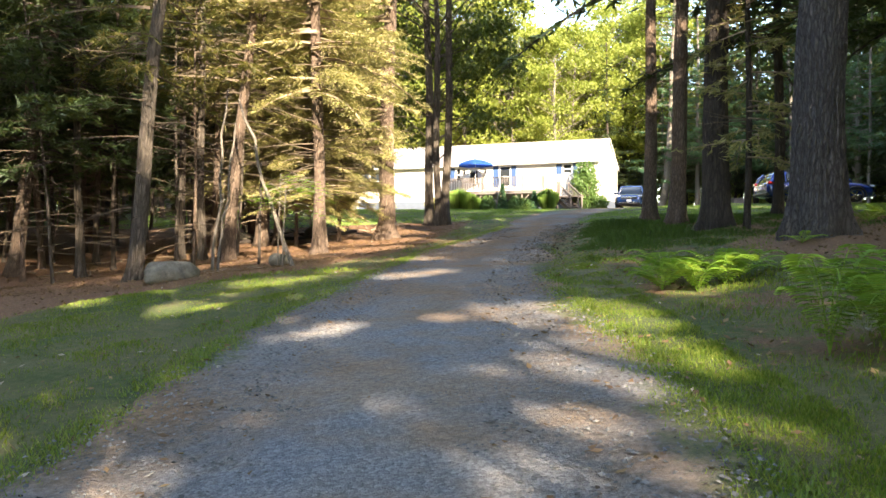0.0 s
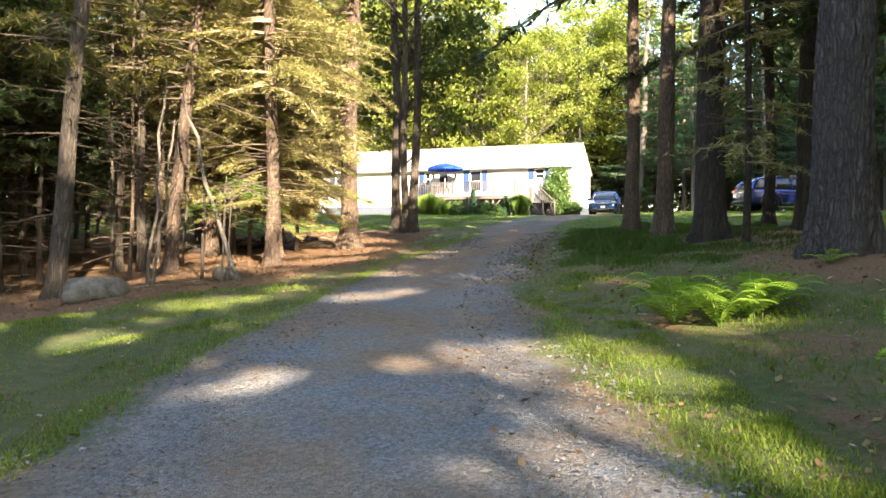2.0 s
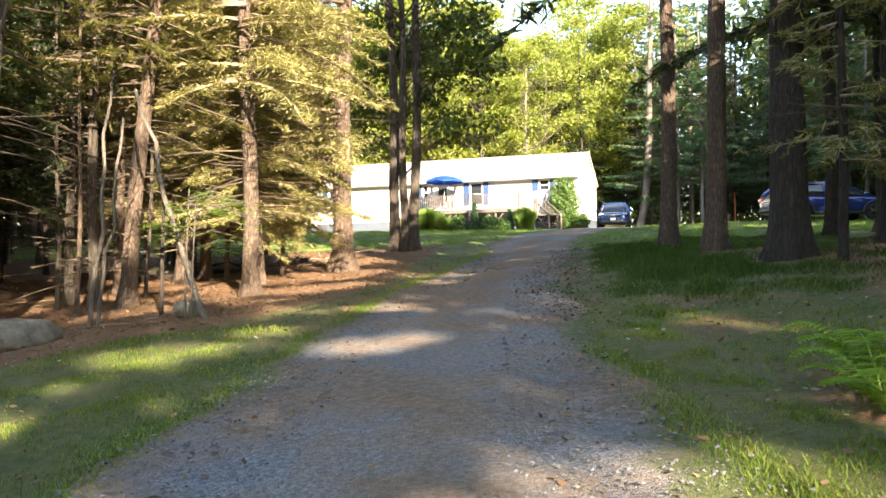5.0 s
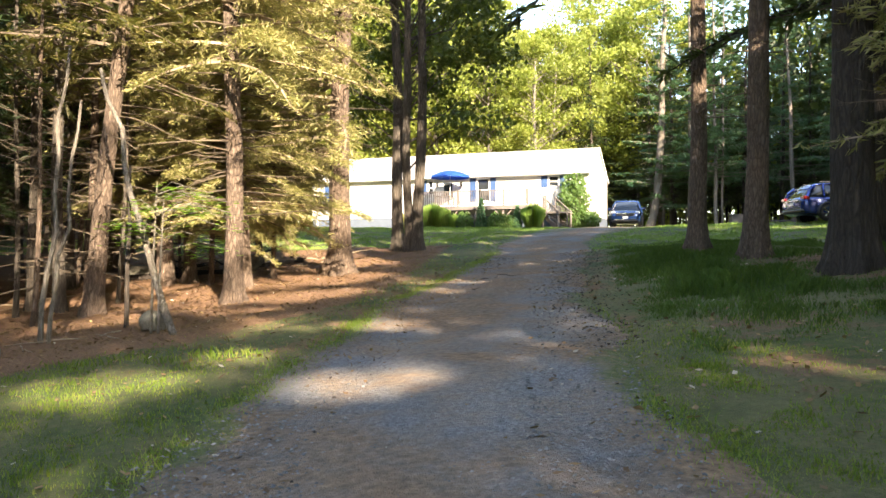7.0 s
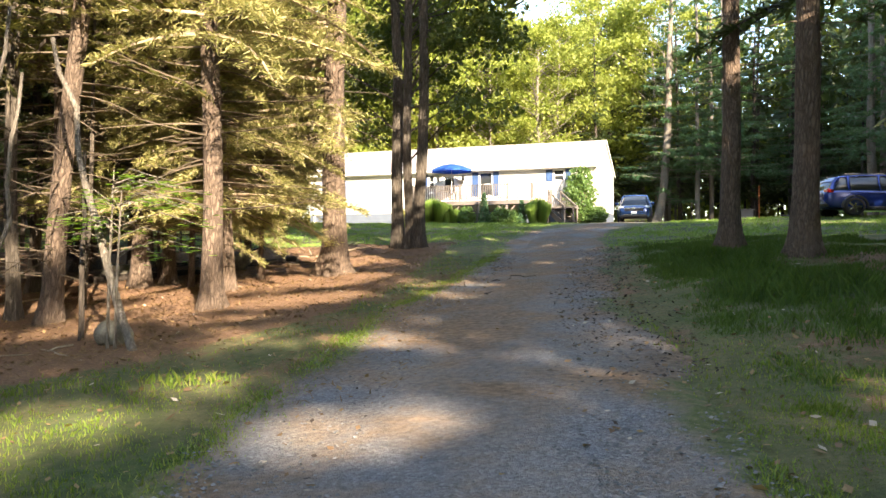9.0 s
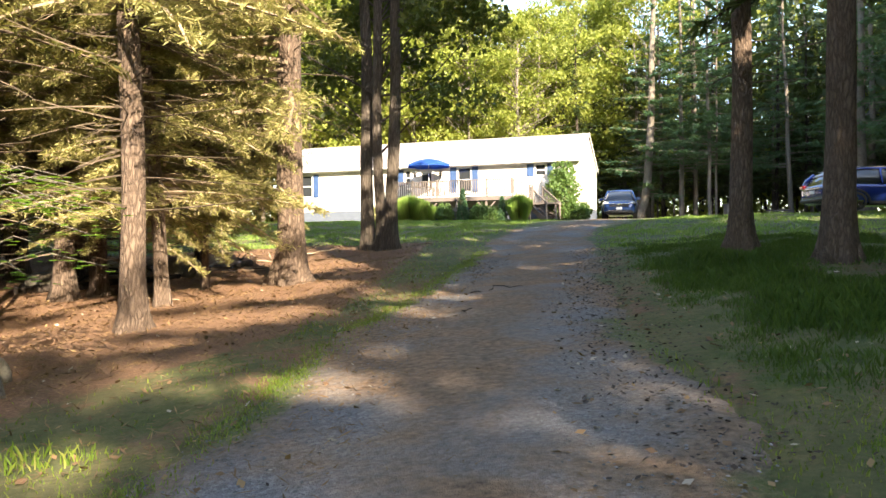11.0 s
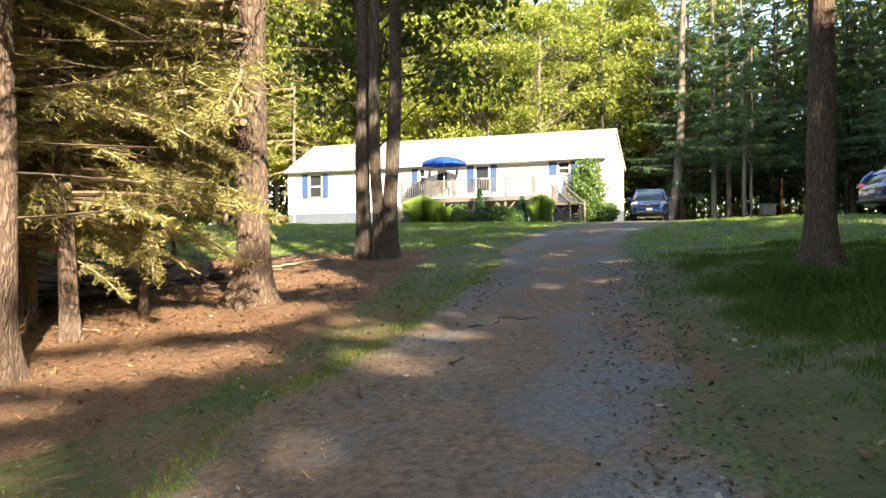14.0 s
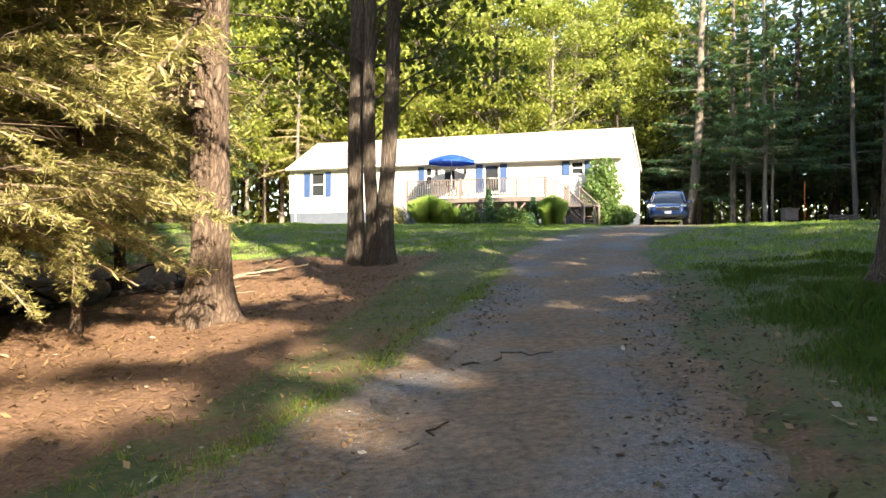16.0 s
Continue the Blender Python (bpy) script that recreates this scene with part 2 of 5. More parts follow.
PEBBLE = leafy("pebbles", [(0.0, (0.07, 0.07, 0.072)), (0.6, (0.18, 0.178, 0.178)), (1.0, (0.33, 0.32, 0.31))], 0.0, 0.85)
SIDING = siding_material()
TRIM = plain("white_trim", (0.74, 0.73, 0.70), (0.82, 0.81, 0.78), 0.45, 3, 40, 0.05)
SKIRT = plain("grey_skirting", (0.085, 0.105, 0.14), (0.12, 0.145, 0.19), 0.6, 2, 30, 0.1)
SHINGLE = plain("pale_shingles", (0.24, 0.22, 0.21), (0.36, 0.335, 0.32), 0.9, 3, 25, 0.4, 0.01)
SHUTTER = plain("blue_shutter_vinyl", (0.03, 0.07, 0.17), (0.05, 0.10, 0.23), 0.5, 3, 30, 0.1)
GLASS = glassy("window_glass", (0.03, 0.035, 0.04))
DECKWOOD = plain("weathered_wood", (0.10, 0.085, 0.078), (0.19, 0.165, 0.15), 0.85, 5, 50, 0.3, 0.005, 0, (1, 1, 6))
DARKVOID = plain("under_deck_soil", (0.02, 0.018, 0.015), (0.05, 0.045, 0.04), 0.95, 5, 40, 0.2)
BLUECLOTH = plain("blue_canvas", (0.02, 0.10, 0.42), (0.03, 0.15, 0.55), 0.8, 3, 90, 0.1)
PLASTIC = plain("pale_plastic", (0.55, 0.55, 0.55), (0.70, 0.70, 0.70), 0.5, 4, 30, 0.05)
CARBLUE = paint("blue_car_paint", (0.02, 0.06, 0.20), 0.25, 1.0, 0.35)
CARNAVY = paint("navy_car_paint", (0.010, 0.03, 0.20), 0.22, 1.0, 0.35)
RUBBER = plain("tyre_rubber", (0.012, 0.012, 0.012), (0.03, 0.03, 0.03), 0.85, 8, 60, 0.2)
BLACKTRIM = plain("black_trim", (0.012, 0.012, 0.013), (0.03, 0.03, 0.032), 0.5, 5, 50, 0.05)
ALLOY = paint("alloy_metal", (0.55, 0.56, 0.58), 0.25, 0.3, 0.9)
CHROME = paint("chrome_trim", (0.75, 0.76, 0.78), 0.12, 0.0, 1.0)
LAMPGLASS = paint("headlight_glass", (0.65, 0.68, 0.72), 0.1, 1.0, 0.2)
REDGLASS = paint("red_tail_glass", (0.35, 0.01, 0.01), 0.15, 1.0)
PLATE = paint("white_plate", (0.75, 0.77, 0.80), 0.4, 0.2)
ORANGE = plain("orange_marker", (0.55, 0.13, 0.03), (0.75, 0.20, 0.05), 0.6, 4, 30, 0.05)

# ---- the lie of the land ----
RISE_Y = [-400, -60, -20, 0, 11.6, 23.5, 31.3, 40, 47, 57, 68, 80, 130, 500]
RISE_Z = [-10, -3.5, -1.4, 0, .79, 1.57, 2.1, 2.92, 3.48, 4.0, 4.3, 4.5, 6, 12]
TILT_Y = [-60, 0, 20, 30, 41, 52, 60]
TILT_Z = [.06, .075, .07, .04, .04, 0, 0]
LANE_Y = [-60, 0, 5, 8, 10.5, 13, 15, 17, 20.5, 23.5, 30, 36, 42, 46.5, 53, 59]
LANE_X = [-.6, -.57, -.58, -.6, -.62, -.43, -.2, 0, .45, 1.12, 2.42, 3.4, 5.9, 7.5, 9.6, 10.6]
LANE_W = [1.95, 1.95, 1.93, 1.92, 1.80, 1.60, 1.66, 1.62, 1.55, 1.42, 1.42, 1.6, 2.3, 2.7, 2.6, 2.3]


def ground_z(x, y):
    x, y = np.asarray(x, float), np.asarray(y, float)
    z = np.interp(y, RISE_Y, RISE_Z) + np.interp(y, TILT_Y, TILT_Z) * np.clip(x, -9, 14)
    z = z + .17 * np.clip((x - 2) / 3, 0, 1) * np.clip((y - 3) / 6, 0, 1) * np.clip((38 - y) / 8, 0, 1)
    z = z + .16 * np.exp(-((x - 5.1) ** 2 + (y - 12.6) ** 2) / 1.4)
    wob = .035 * np.sin(x * 1.3 + y * .7) * np.sin(y * .9 - x * .4) + .02 * np.sin(x * 3.1 - y * 2.3)
    off = np.abs(x - np.interp(y, LANE_Y, LANE_X)) - np.interp(y, LANE_Y, LANE_W)
    return z + wob * np.clip(off, 0, 1)


def gz(x, y):
    return float(ground_z(x, y))


def smooth(a, b, v):
    t = np.clip((v - a) / (b - a), 0, 1)
    return t * t * (3 - 2 * t)


def litter(x, y):
    """How far needles and soil, and not grass, cover the ground."""
    left = np.interp(y, [-60, 8, 14, 17, 19.5, 22, 30, 36, 38.5], [-9, -8, -6.2, -4.4, -2.5, -1.4, -.7, .1, -60])
    l = smooth(.5, -.5, x - left)
    r = np.exp(-(((x - 6.5) / 2.6) ** 2 + ((y - 12.5) / 3.6) ** 2) ** 2) + .8 * np.exp(-(((x - 7.5) / 3.0) ** 2 + ((y - 19) / 4.5) ** 2) ** 2)
    wood = smooth(22, 27, x) + smooth(73, 77, y - .12 * x) + smooth(-13, -16, x) * smooth(30, 24, y)
    edge = .35 * smooth(.7, 0, np.abs(x - np.interp(y, LANE_Y, LANE_X)) - np.interp(y, LANE_Y, LANE_W)) * smooth(30, 24, y)
    off = np.abs(x - np.interp(y, LANE_Y, LANE_X)) - np.interp(y, LANE_Y, LANE_W)
    band = .52 * smooth(3.4, 2.2, off) * smooth(32, 24, y) * (.72 + .28 * np.sin(x * 2.1 + 1.4 * np.sin(y * .9)) * np.sin(y * 1.7)) * np.where(x > np.interp(y, LANE_Y, LANE_X), 1.1 * smooth(19, 15, y) * smooth(-2, 2, y) * smooth(.45, .95, off), smooth(13, 19, y))
    margin = (.40 + .16 * np.sin(y * 2.1 + x) * np.sin(x * 3.7 + y * .6)) * smooth(1.3, .3, off) * smooth(13, 17, y) * smooth(32, 27, y)
    return np.clip(np.maximum.reduce([l, r, wood, edge, band, margin]), 0, 1)


def mesh_of(name, verts, faces, material=None, shade=False):
    me = bpy.data.meshes.new(name)
    me.from_pydata(np.asarray(verts).tolist() if isinstance(verts, np.ndarray) else verts, [], faces.tolist() if isinstance(faces, np.ndarray) else faces)
    if material:
        me.materials.append(material)
    if shade:
        me.polygons.foreach_set("use_smooth", np.ones(len(me.polygons), bool))
    me.update()
    return me


def part(name, me, material, parent, label=""):
    """Links a mesh (or a bmesh) as one part of a thing."""
    if isinstance(me, bmesh.types.BMesh):
        bm, me = me, bpy.data.meshes.new(name)
        bm.to_mesh(me)
        bm.free()
        me.materials.append(material)
    ob = new(name, me)
    ob.parent = parent
    if label:
        ob["label"] = label
    return ob


def thing(name, m, label, category, group="", kind=""):
    e = new(name)
    e.empty_display_size = 0.2
    e.matrix_world = m
    return tagged(e, label, category, group, kind)


def axis_steps(lo, hi, fine, far):
    inner = np.arange(lo, hi + fine / 2, fine)
    out = np.geomspace(fine * 2, far, 22).cumsum()
    out = out / out[-1] * far
    return np.concatenate([lo - out[::-1], inner, hi + out])


def build_ground():
    xs, ys = axis_steps(-16, 18, .35, 500), axis_steps(-6, 62, .4, 500)
    X, Y = np.meshgrid(xs, ys)
    Z = ground_z(X, Y)
    off = np.abs(X - np.interp(Y, LANE_Y, LANE_X)) - np.interp(Y, LANE_Y, LANE_W)
    Z = Z - .05 * smooth(.3, -.5, off) * (Y < 60)
    nx, ny = len(xs), len(ys)
    idx = np.arange(nx * ny).reshape(ny, nx)
    f = np.stack([idx[:-1, :-1], idx[:-1, 1:], idx[1:, 1:], idx[1:, :-1]], -1).reshape(-1, 4)
    me = mesh_of("ground", np.stack([X, Y, Z], -1).reshape(-1, 3), f, GROUND, True)
    at = me.attributes.new("litter", 'FLOAT', 'POINT')
    at.data.foreach_set("value", litter(X, Y).reshape(-1).astype(np.float32))
    tagged(new("ground", me), "grassy lawn and needle-strewn woodland floor", "ground", kind="structure")


def build_driveway():
    ys = np.arange(-30, 60, .15)
    ss = np.linspace(-1, 1, 33)
    Y, S = np.meshgrid(ys, ss, indexing="ij")
    cx, w = np.interp(Y, LANE_Y, LANE_X), np.interp(Y, LANE_Y, LANE_W) + .25
    ragged = .09 * np.sin(Y * 1.1 + S * 2) + .07 * np.sin(Y * 2.7 + S * 3) + .05 * np.sin(Y * 5.3 + S) + .04 * np.sin(Y * 11.7)
    X = cx + S * (w + ragged)
    edge = smooth(.78, 1.0, np.abs(S))
    ruts = -.02 * np.exp(-((np.abs(S) - .5) / .16) ** 2)
    Z = ground_z(X, Y) + .012 + .02 * (1 - S * S) + ruts - .06 * edge + .006 * np.sin(X * 7) * np.sin(Y * 5)
    ny, nx = X.shape
    idx = np.arange(nx * ny).reshape(ny, nx)
    f = np.stack([idx[:-1, :-1], idx[:-1, 1:], idx[1:, 1:], idx[1:, :-1]], -1).reshape(-1, 4)
    me = mesh_of("driveway", np.stack([X, Y, Z], -1).reshape(-1, 3), f, GRAVEL, True)
    mid = .55 * np.exp(-(S / .28) ** 2) * smooth(8, 18, Y) + .85 * smooth(.55, .95, np.abs(S) + .12 * np.sin(Y * 1.7 + S * 2)) + .3 * smooth(9, 20, Y)
    at = me.attributes.new("dirt", 'FLOAT', 'POINT')
    at.data.foreach_set("value", np.clip(mid, 0, 1).reshape(-1).astype(np.float32))
    cover = .75 * smooth(33, 44, Y) * (.45 + .55 * np.abs(S)) + .75 * smooth(.62, 1.0, np.abs(S) + .15 * np.sin(Y * 1.3 + S * 3))
    at = me.attributes.new("grown", 'FLOAT', 'POINT')
    at.data.foreach_set("value", np.clip(cover, 0, 1).reshape(-1).astype(np.float32))
    tagged(new("driveway", me), "grey gravel driveway with brown dirt and worn wheel tracks", "driveway", kind="structure")


build_ground()
build_driveway()

# ---- trees ----
rng = np.random.default_rng(7)


def tube(points, radii, sides, verts, faces, rough=0.0, g=rng):
    """Adds a tapered tube along points to verts and faces."""
    base = len(verts)
    p = np.asarray(points, float)
    d = np.gradient(p, axis=0)
    d /= np.linalg.norm(d, axis=1)[:, None] + 1e-9
    ref = np.array([1., 0, 0]) if abs(d[0][2]) > .7 else np.array([0, 0, 1.])
    a = np.cross(d, ref)
    a /= np.linalg.norm(a, axis=1)[:, None] + 1e-9
    b = np.cross(d, a)
    ang = np.arange(sides) / sides * 2 * np.pi
    for i in range(len(p)):
        r = radii[i] * (1 + rough * g.uniform(-1, 1, sides))
        ring = p[i] + (np.cos(ang) * r)[:, None] * a[i] + (np.sin(ang) * r)[:, None] * b[i]
        verts.extend(ring.tolist())
    for i in range(len(p) - 1):
        for j in range(sides):
            k = (j + 1) % sides
            faces.append((base + i * sides + j, base + i * sides + k, base + (i + 1) * sides + k, base + (i + 1) * sides + j))


def trunk_mesh(r, h, lean, material, flare=1.6, sides=14, seed=1, wobble=.05, relief=0.0, bend=0.0, step=.45):
    """A tapered trunk with root flare; lean: metres sideways per metre of height."""
    g = np.random.default_rng(seed)
    zs = np.concatenate([[-.35, -.1, .05, .15, .3, .5, .75], np.arange(1.0, h, step)])
    ph = g.uniform(0, 6.28, 4)
    verts, faces = [], []
    ang = np.arange(sides) / sides * 2 * np.pi
    lobes = g.integers(4, 7)
    for z in zs:
        rr = r * (1 - .62 * max(z, 0) / h) * (1 + (flare - 1) * math.exp(-max(z, 0) / (.9 * r + .12)))
        cx = lean[0] * z + wobble * math.sin(z * .7 + ph[0]) * min(z / 2, 1) + bend * math.exp(-z / 2.0)
        cy = lean[1] * z + wobble * math.sin(z * .6 + ph[1]) * min(z / 2, 1)
        root = 1 + .22 * np.cos(ang * lobes + ph[2]) * math.exp(-max(z, 0) / .35)
        k = rr * root * (1 + relief * (.6 * g.uniform(-1, 1, sides) + 1.0 * np.sin(ang * (sides // 5) + 2.5 * np.sin(z * 1.7 + 2 * np.sin(ang * 2)) + ph[3])))
        verts.extend(np.stack([cx + np.cos(ang) * k, cy + np.sin(ang) * k, np.full(sides, z)], -1).tolist())
    for i in range(len(zs) - 1):
        for j in range(sides):
            k = (j + 1) % sides
            faces.append((i * sides + j, i * sides + k, (i + 1) * sides + k, (i + 1) * sides + j))
    return mesh_of("trunk", verts, faces, material, True)


def spot_on(lean, z):
    return np.array([lean[0] * z, lean[1] * z, z])


def quads(c, along, across):
    """Diamond-shaped pieces: centres, half length and half width vectors."""
    v = np.stack([c - along, c + across, c + along, c - across], 1).reshape(-1, 3)
    return v, np.arange(len(v)).reshape(-1, 4)


def unit(v):
    return v / (np.linalg.norm(v, axis=-1, keepdims=True) + 1e-9)


def conifer_crown(seed, h, low, reach, limbs, leaf=.07, droop=.25, gap=.09, lean=(0, 0), fill=1.0, upsweep=0.0, slim=.36, k=5, arc=(0, 6.283), loose=1.0):
    """Drooping sprays of needles on limbs round a trunk. Returns verts and quads, and the limb tubes."""
    g = np.random.default_rng(seed)
    V, lv, lf = [], [], []
    for i in range(limbs):
        s = (i + g.uniform(0, 1)) / limbs
        z = low + (h - low) * s ** 1.1
        L = reach * (1 - .75 * s) * g.uniform(.6, 1.1)
        az = g.uniform(*arc)
        sag = droop * (1 + loose * g.uniform(-.9, .8))
        out = np.array([math.cos(az), math.sin(az), 0])
        side = np.array([-out[1], out[0], 0])
        t = np.linspace(0, 1, 7)
        axis = spot_on(lean, z) + out * (t * L)[:, None] + np.array([0, 0, 1.]) * ((upsweep * t - sag * t ** 1.8) * L)[:, None]
        axis += side * (.08 * L * np.sin(t * 3 + g.uniform(0, 6)))[:, None]
        tube(axis, np.linspace(.024, .006, 7) * (L / 2 + .4), 3, lv, lf)
        n = max(int(L / gap * fill), 4)
        ts = g.uniform(.12, 1, n)
        root = np.stack([np.interp(ts, t, axis[:, k]) for k in range(3)], -1)
        sgn = g.choice([-1, 1], n)
        tl = (.16 * L + .18) * (1.15 - ts * .8) * g.uniform(.6, 1.2, n)
        way = unit(out * .75 + side * sgn[:, None] * .8 + np.stack([g.normal(0, .12, n), g.normal(0, .12, n), g.normal(-.12, .13 + .12 * loose, n)], -1))
        u = np.linspace(.15, 1, k)
        c = root[:, None] + way[:, None] * (u * tl[:, None])[..., None]
        c = c + np.array([0, 0, -1.]) * (.18 * tl[:, None] * u ** 2)[..., None] + g.normal(0, .025, c.shape)
        dirs = unit(way[:, None] + g.normal(0, .45, c.shape))
        cr = unit(np.cross(dirs, np.array([0, 0, 1.]) + g.normal(0, .5, c.shape)))
        sz = g.uniform(.7, 1.4, c.shape[:2])[..., None]
        v, _ = quads(c.reshape(-1, 3), (dirs * leaf * 1.5 * sz).reshape(-1, 3), (cr * leaf * slim * sz).reshape(-1, 3))
        V.append(v)
        if k > 5:
            e = root + way * tl[:, None] - np.array([0, 0, .18]) * tl[:, None]
            w = unit(np.cross(way, np.array([0, 0, 1.]))) * .005
            at = len(lv)
            lv.extend(np.stack([root - w, root + w, e + w * .4, e - w * .4], 1).reshape(-1, 3).tolist())
            lf.extend([(at + 4 * q, at + 4 * q + 1, at + 4 * q + 2, at + 4 * q + 3) for q in range(n)])
    v = np.concatenate(V)
    return v, np.arange(len(v)).reshape(-1, 4), lv, lf


def broad_crown(seed, h, low, reach, clumps, leaves, leaf=.14, lean=(0, 0), keep=None):
    """Limbs that fork upwards, and clumps of leaves at their ends."""
    g = np.random.default_rng(seed)
    lv, lf, V = [], [], []
    for i in range(clumps):
        s = (i + g.uniform(0, 1)) / clumps
        z = low + (h - low) * s
        az = g.uniform(0, 6.283)
        fat = math.sin(math.pi * min(max(.12 + .8 * s, 0), 1)) ** .7
        L = reach * fat * g.uniform(.45, 1.1)
        end = spot_on(lean, z) + np.array([math.cos(az) * L, math.sin(az) * L, g.uniform(.1, .5) * L])
        a = spot_on(lean, max(z - .4 * L, low * .6))
        mid = (a + end) / 2 + g.normal(0, .12 * L, 3)
        r = g.uniform(.45, .95) * (reach * .26 + .35)
        c = end + unit(g.normal(0, 1, (leaves, 3))) * (g.uniform(0, 1, (leaves, 1)) ** .45) * np.array([r * 1.25, r * 1.25, r * .62])
        dirs = unit(g.normal(0, 1, (leaves, 3)) + np.array([0, 0, -.35]))
        cr = unit(np.cross(dirs, g.normal(0, 1, (leaves, 3)) + np.array([0, 0, .8])))
        sz = leaf * g.uniform(.6, 1.3, (leaves, 1))
        v, _ = quads(c, dirs * sz, cr * sz * .62)
        if keep is not None:
            stay = keep(c)
            if stay.mean() < .4:
                continue
            v = v.reshape(-1, 4, 3)[stay].reshape(-1, 3)
        tube([a, mid, end], [.018 + .006 * L, .012 + .003 * L, .005], 4, lv, lf)
        V.append(v)
    v = np.concatenate(V)
    return v, np.arange(len(v)).reshape(-1, 4), lv, lf


def dead_branches(seed, low, high, count, length, lean, r):
    """Bare, drooping lower limbs with side twigs."""
    g = np.random.default_rng(seed)
    lv, lf = [], []
    for _ in range(count):
        z, az, L = g.uniform(low, high), g.uniform(0, 6.283), length * g.uniform(.35, 1.1)
        out = np.array([math.cos(az), math.sin(az), 0])
        side = np.array([-out[1], out[0], 0])
        t = np.linspace(0, 1, 5)
        ax = spot_on(lean, z) + out * (t * L + r * .5)[:, None] + np.array([0, 0, 1.]) * (g.uniform(-.35, .15) * t ** 1.5 * L)[:, None]
        ax += side * (g.uniform(-.12, .12) * L * t ** 2)[:, None]
        tube(ax, np.linspace(.016, .004, 5), 3, lv, lf)
        for _ in range(g.integers(2, 6)):
            q = g.uniform(.25, .95)
            p = np.array([np.interp(q, t, ax[:, k]) for k in range(3)])
            e = p + (out * g.uniform(.2, .6) + side * g.choice([-1, 1]) * g.uniform(.3, .7) + np.array([0, 0, g.uniform(-.4, .2)])) * L * .35
            tube([p, (p + e) / 2 + g.normal(0, .02, 3), e], [.006, .004, .002], 3, lv, lf)
    return lv, lf


def limb_mesh(name, lv, lf, material):
    return mesh_of(name, lv, lf, material)


CROWNS = {}


def crown_kind(key):
    """Shared crowns, each built once: leaves and limbs."""
    if key not in CROWNS:
        kind, n = key
        if kind == "hemlock":
            v, f, lv, lf = conifer_crown(100 + n, 15, 3.6, 3.3, 60, .075, .28, .10)
            mats = NEEDLE, TWIG
        elif kind == "hemlock_far":
            v, f, lv, lf = conifer_crown(120 + n, 16, 2.4, 3.0, 62, .10, .25, .115, slim=.24)
            mats = NEEDLE, TWIG
        elif kind == "hemlock_shaded":
            # Hemlock crown whose needles are coloured dark for woodland shade.
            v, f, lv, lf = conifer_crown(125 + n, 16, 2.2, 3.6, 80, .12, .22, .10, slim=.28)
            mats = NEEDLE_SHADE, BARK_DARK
        elif kind == "hemlock_low":
            v, f, lv, lf = conifer_crown(130 + n, 16, 2.0, 3.5, 180, .044, .24, .032, slim=.20, k=10)
            mats = NEEDLE, TWIG
        elif kind == "hemlock_edge":
            v, f, lv, lf = conifer_crown(135 + n, 16, 1.6, 3.6, 165, .044, .24, .030, slim=.20, k=10, arc=(1.75, 5.0))
            mats = NEEDLE, TWIG
        elif kind == "hemlock_mid":
            v, f, lv, lf = conifer_crown(127 + n, 16, 2.2, 3.2, 70, .08, .24, .075, slim=.22)
            mats = NEEDLE_MID, DEADTWIG
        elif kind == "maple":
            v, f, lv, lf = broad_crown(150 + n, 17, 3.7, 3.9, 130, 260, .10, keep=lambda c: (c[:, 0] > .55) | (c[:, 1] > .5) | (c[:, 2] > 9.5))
            mats = LEAF_SHADE, BARK_MAPLE
        elif kind == "pine":
            v, f, lv, lf = conifer_crown(140 + n, 20, 3.5, 4.4, 60, .13, .06, .085, upsweep=.06, slim=.22, loose=.3)
            mats = NEEDLE_DEEP, BARK_GREY
        else:
            v, f, lv, lf = broad_crown(160 + n, 19, 4.0, 4.6, 85, 130, .145)
            mats = LEAF, BARK_GREY
        CROWNS[key] = mesh_of("crown", v, f, mats[0]), limb_mesh("limbs", lv, lf, mats[1])
    return CROWNS[key]


SEED = [1000]


def tree(name, x, y, r, h, lean, material, label, category, crown=None, scale=1.0, group="", dead=(0, 0, 0, 0), flare=1.6, sides=14, relief=.03, bend=0.0, turn=None, step=.45, lift=0.0):
    SEED[0] += 1
    g = np.random.default_rng(SEED[0])
    t = thing(name, pose(x, y, gz(x, y)), label, category, group)
    part("trunk", trunk_mesh(r, h, lean, material, flare, sides, SEED[0], .04, relief, bend, step), material, t)
    if dead[2]:
        lv, lf = dead_branches(SEED[0] + 5, dead[0], dead[1], dead[2], dead[3], lean, r)
        part("dead_branchwork", limb_mesh("dead_branchwork", lv, lf, DEADTWIG), DEADTWIG, t, "bare brown twigs")["kind"] = "stuff"
    if crown:
        leaves, limbs = crown_kind(crown)
        ang = g.uniform(0, 360) if turn is None else turn
        for nm, me in (("crown", leaves), ("branchwork", limbs)):
            o = part(nm, me, None, t)
            o["kind"] = "stuff"
            o.matrix_local = pose(0, 0, lift, -math.degrees(math.atan(lean[1])), math.degrees(math.atan(lean[0])), 0) @ pose(0, 0, 0, 0, 0, ang) @ Matrix.Diagonal((scale, scale, scale, 1))
    return t


HEM = "brown-barked hemlock tree with drooping golden-green needles"
PINE = "tall pine tree with furrowed grey-brown bark"
# beside the drive, on the uphill side
tree("pine_tree", 5.25, 12.65, .37, 22, (.025, .0), BARK_PINE, "large old pine with deeply furrowed grey bark", "tree", ("pine", 1), .7, "", (5.5, 9, 8, 1.6), 1.32, 110, .05, step=.12, lift=14)
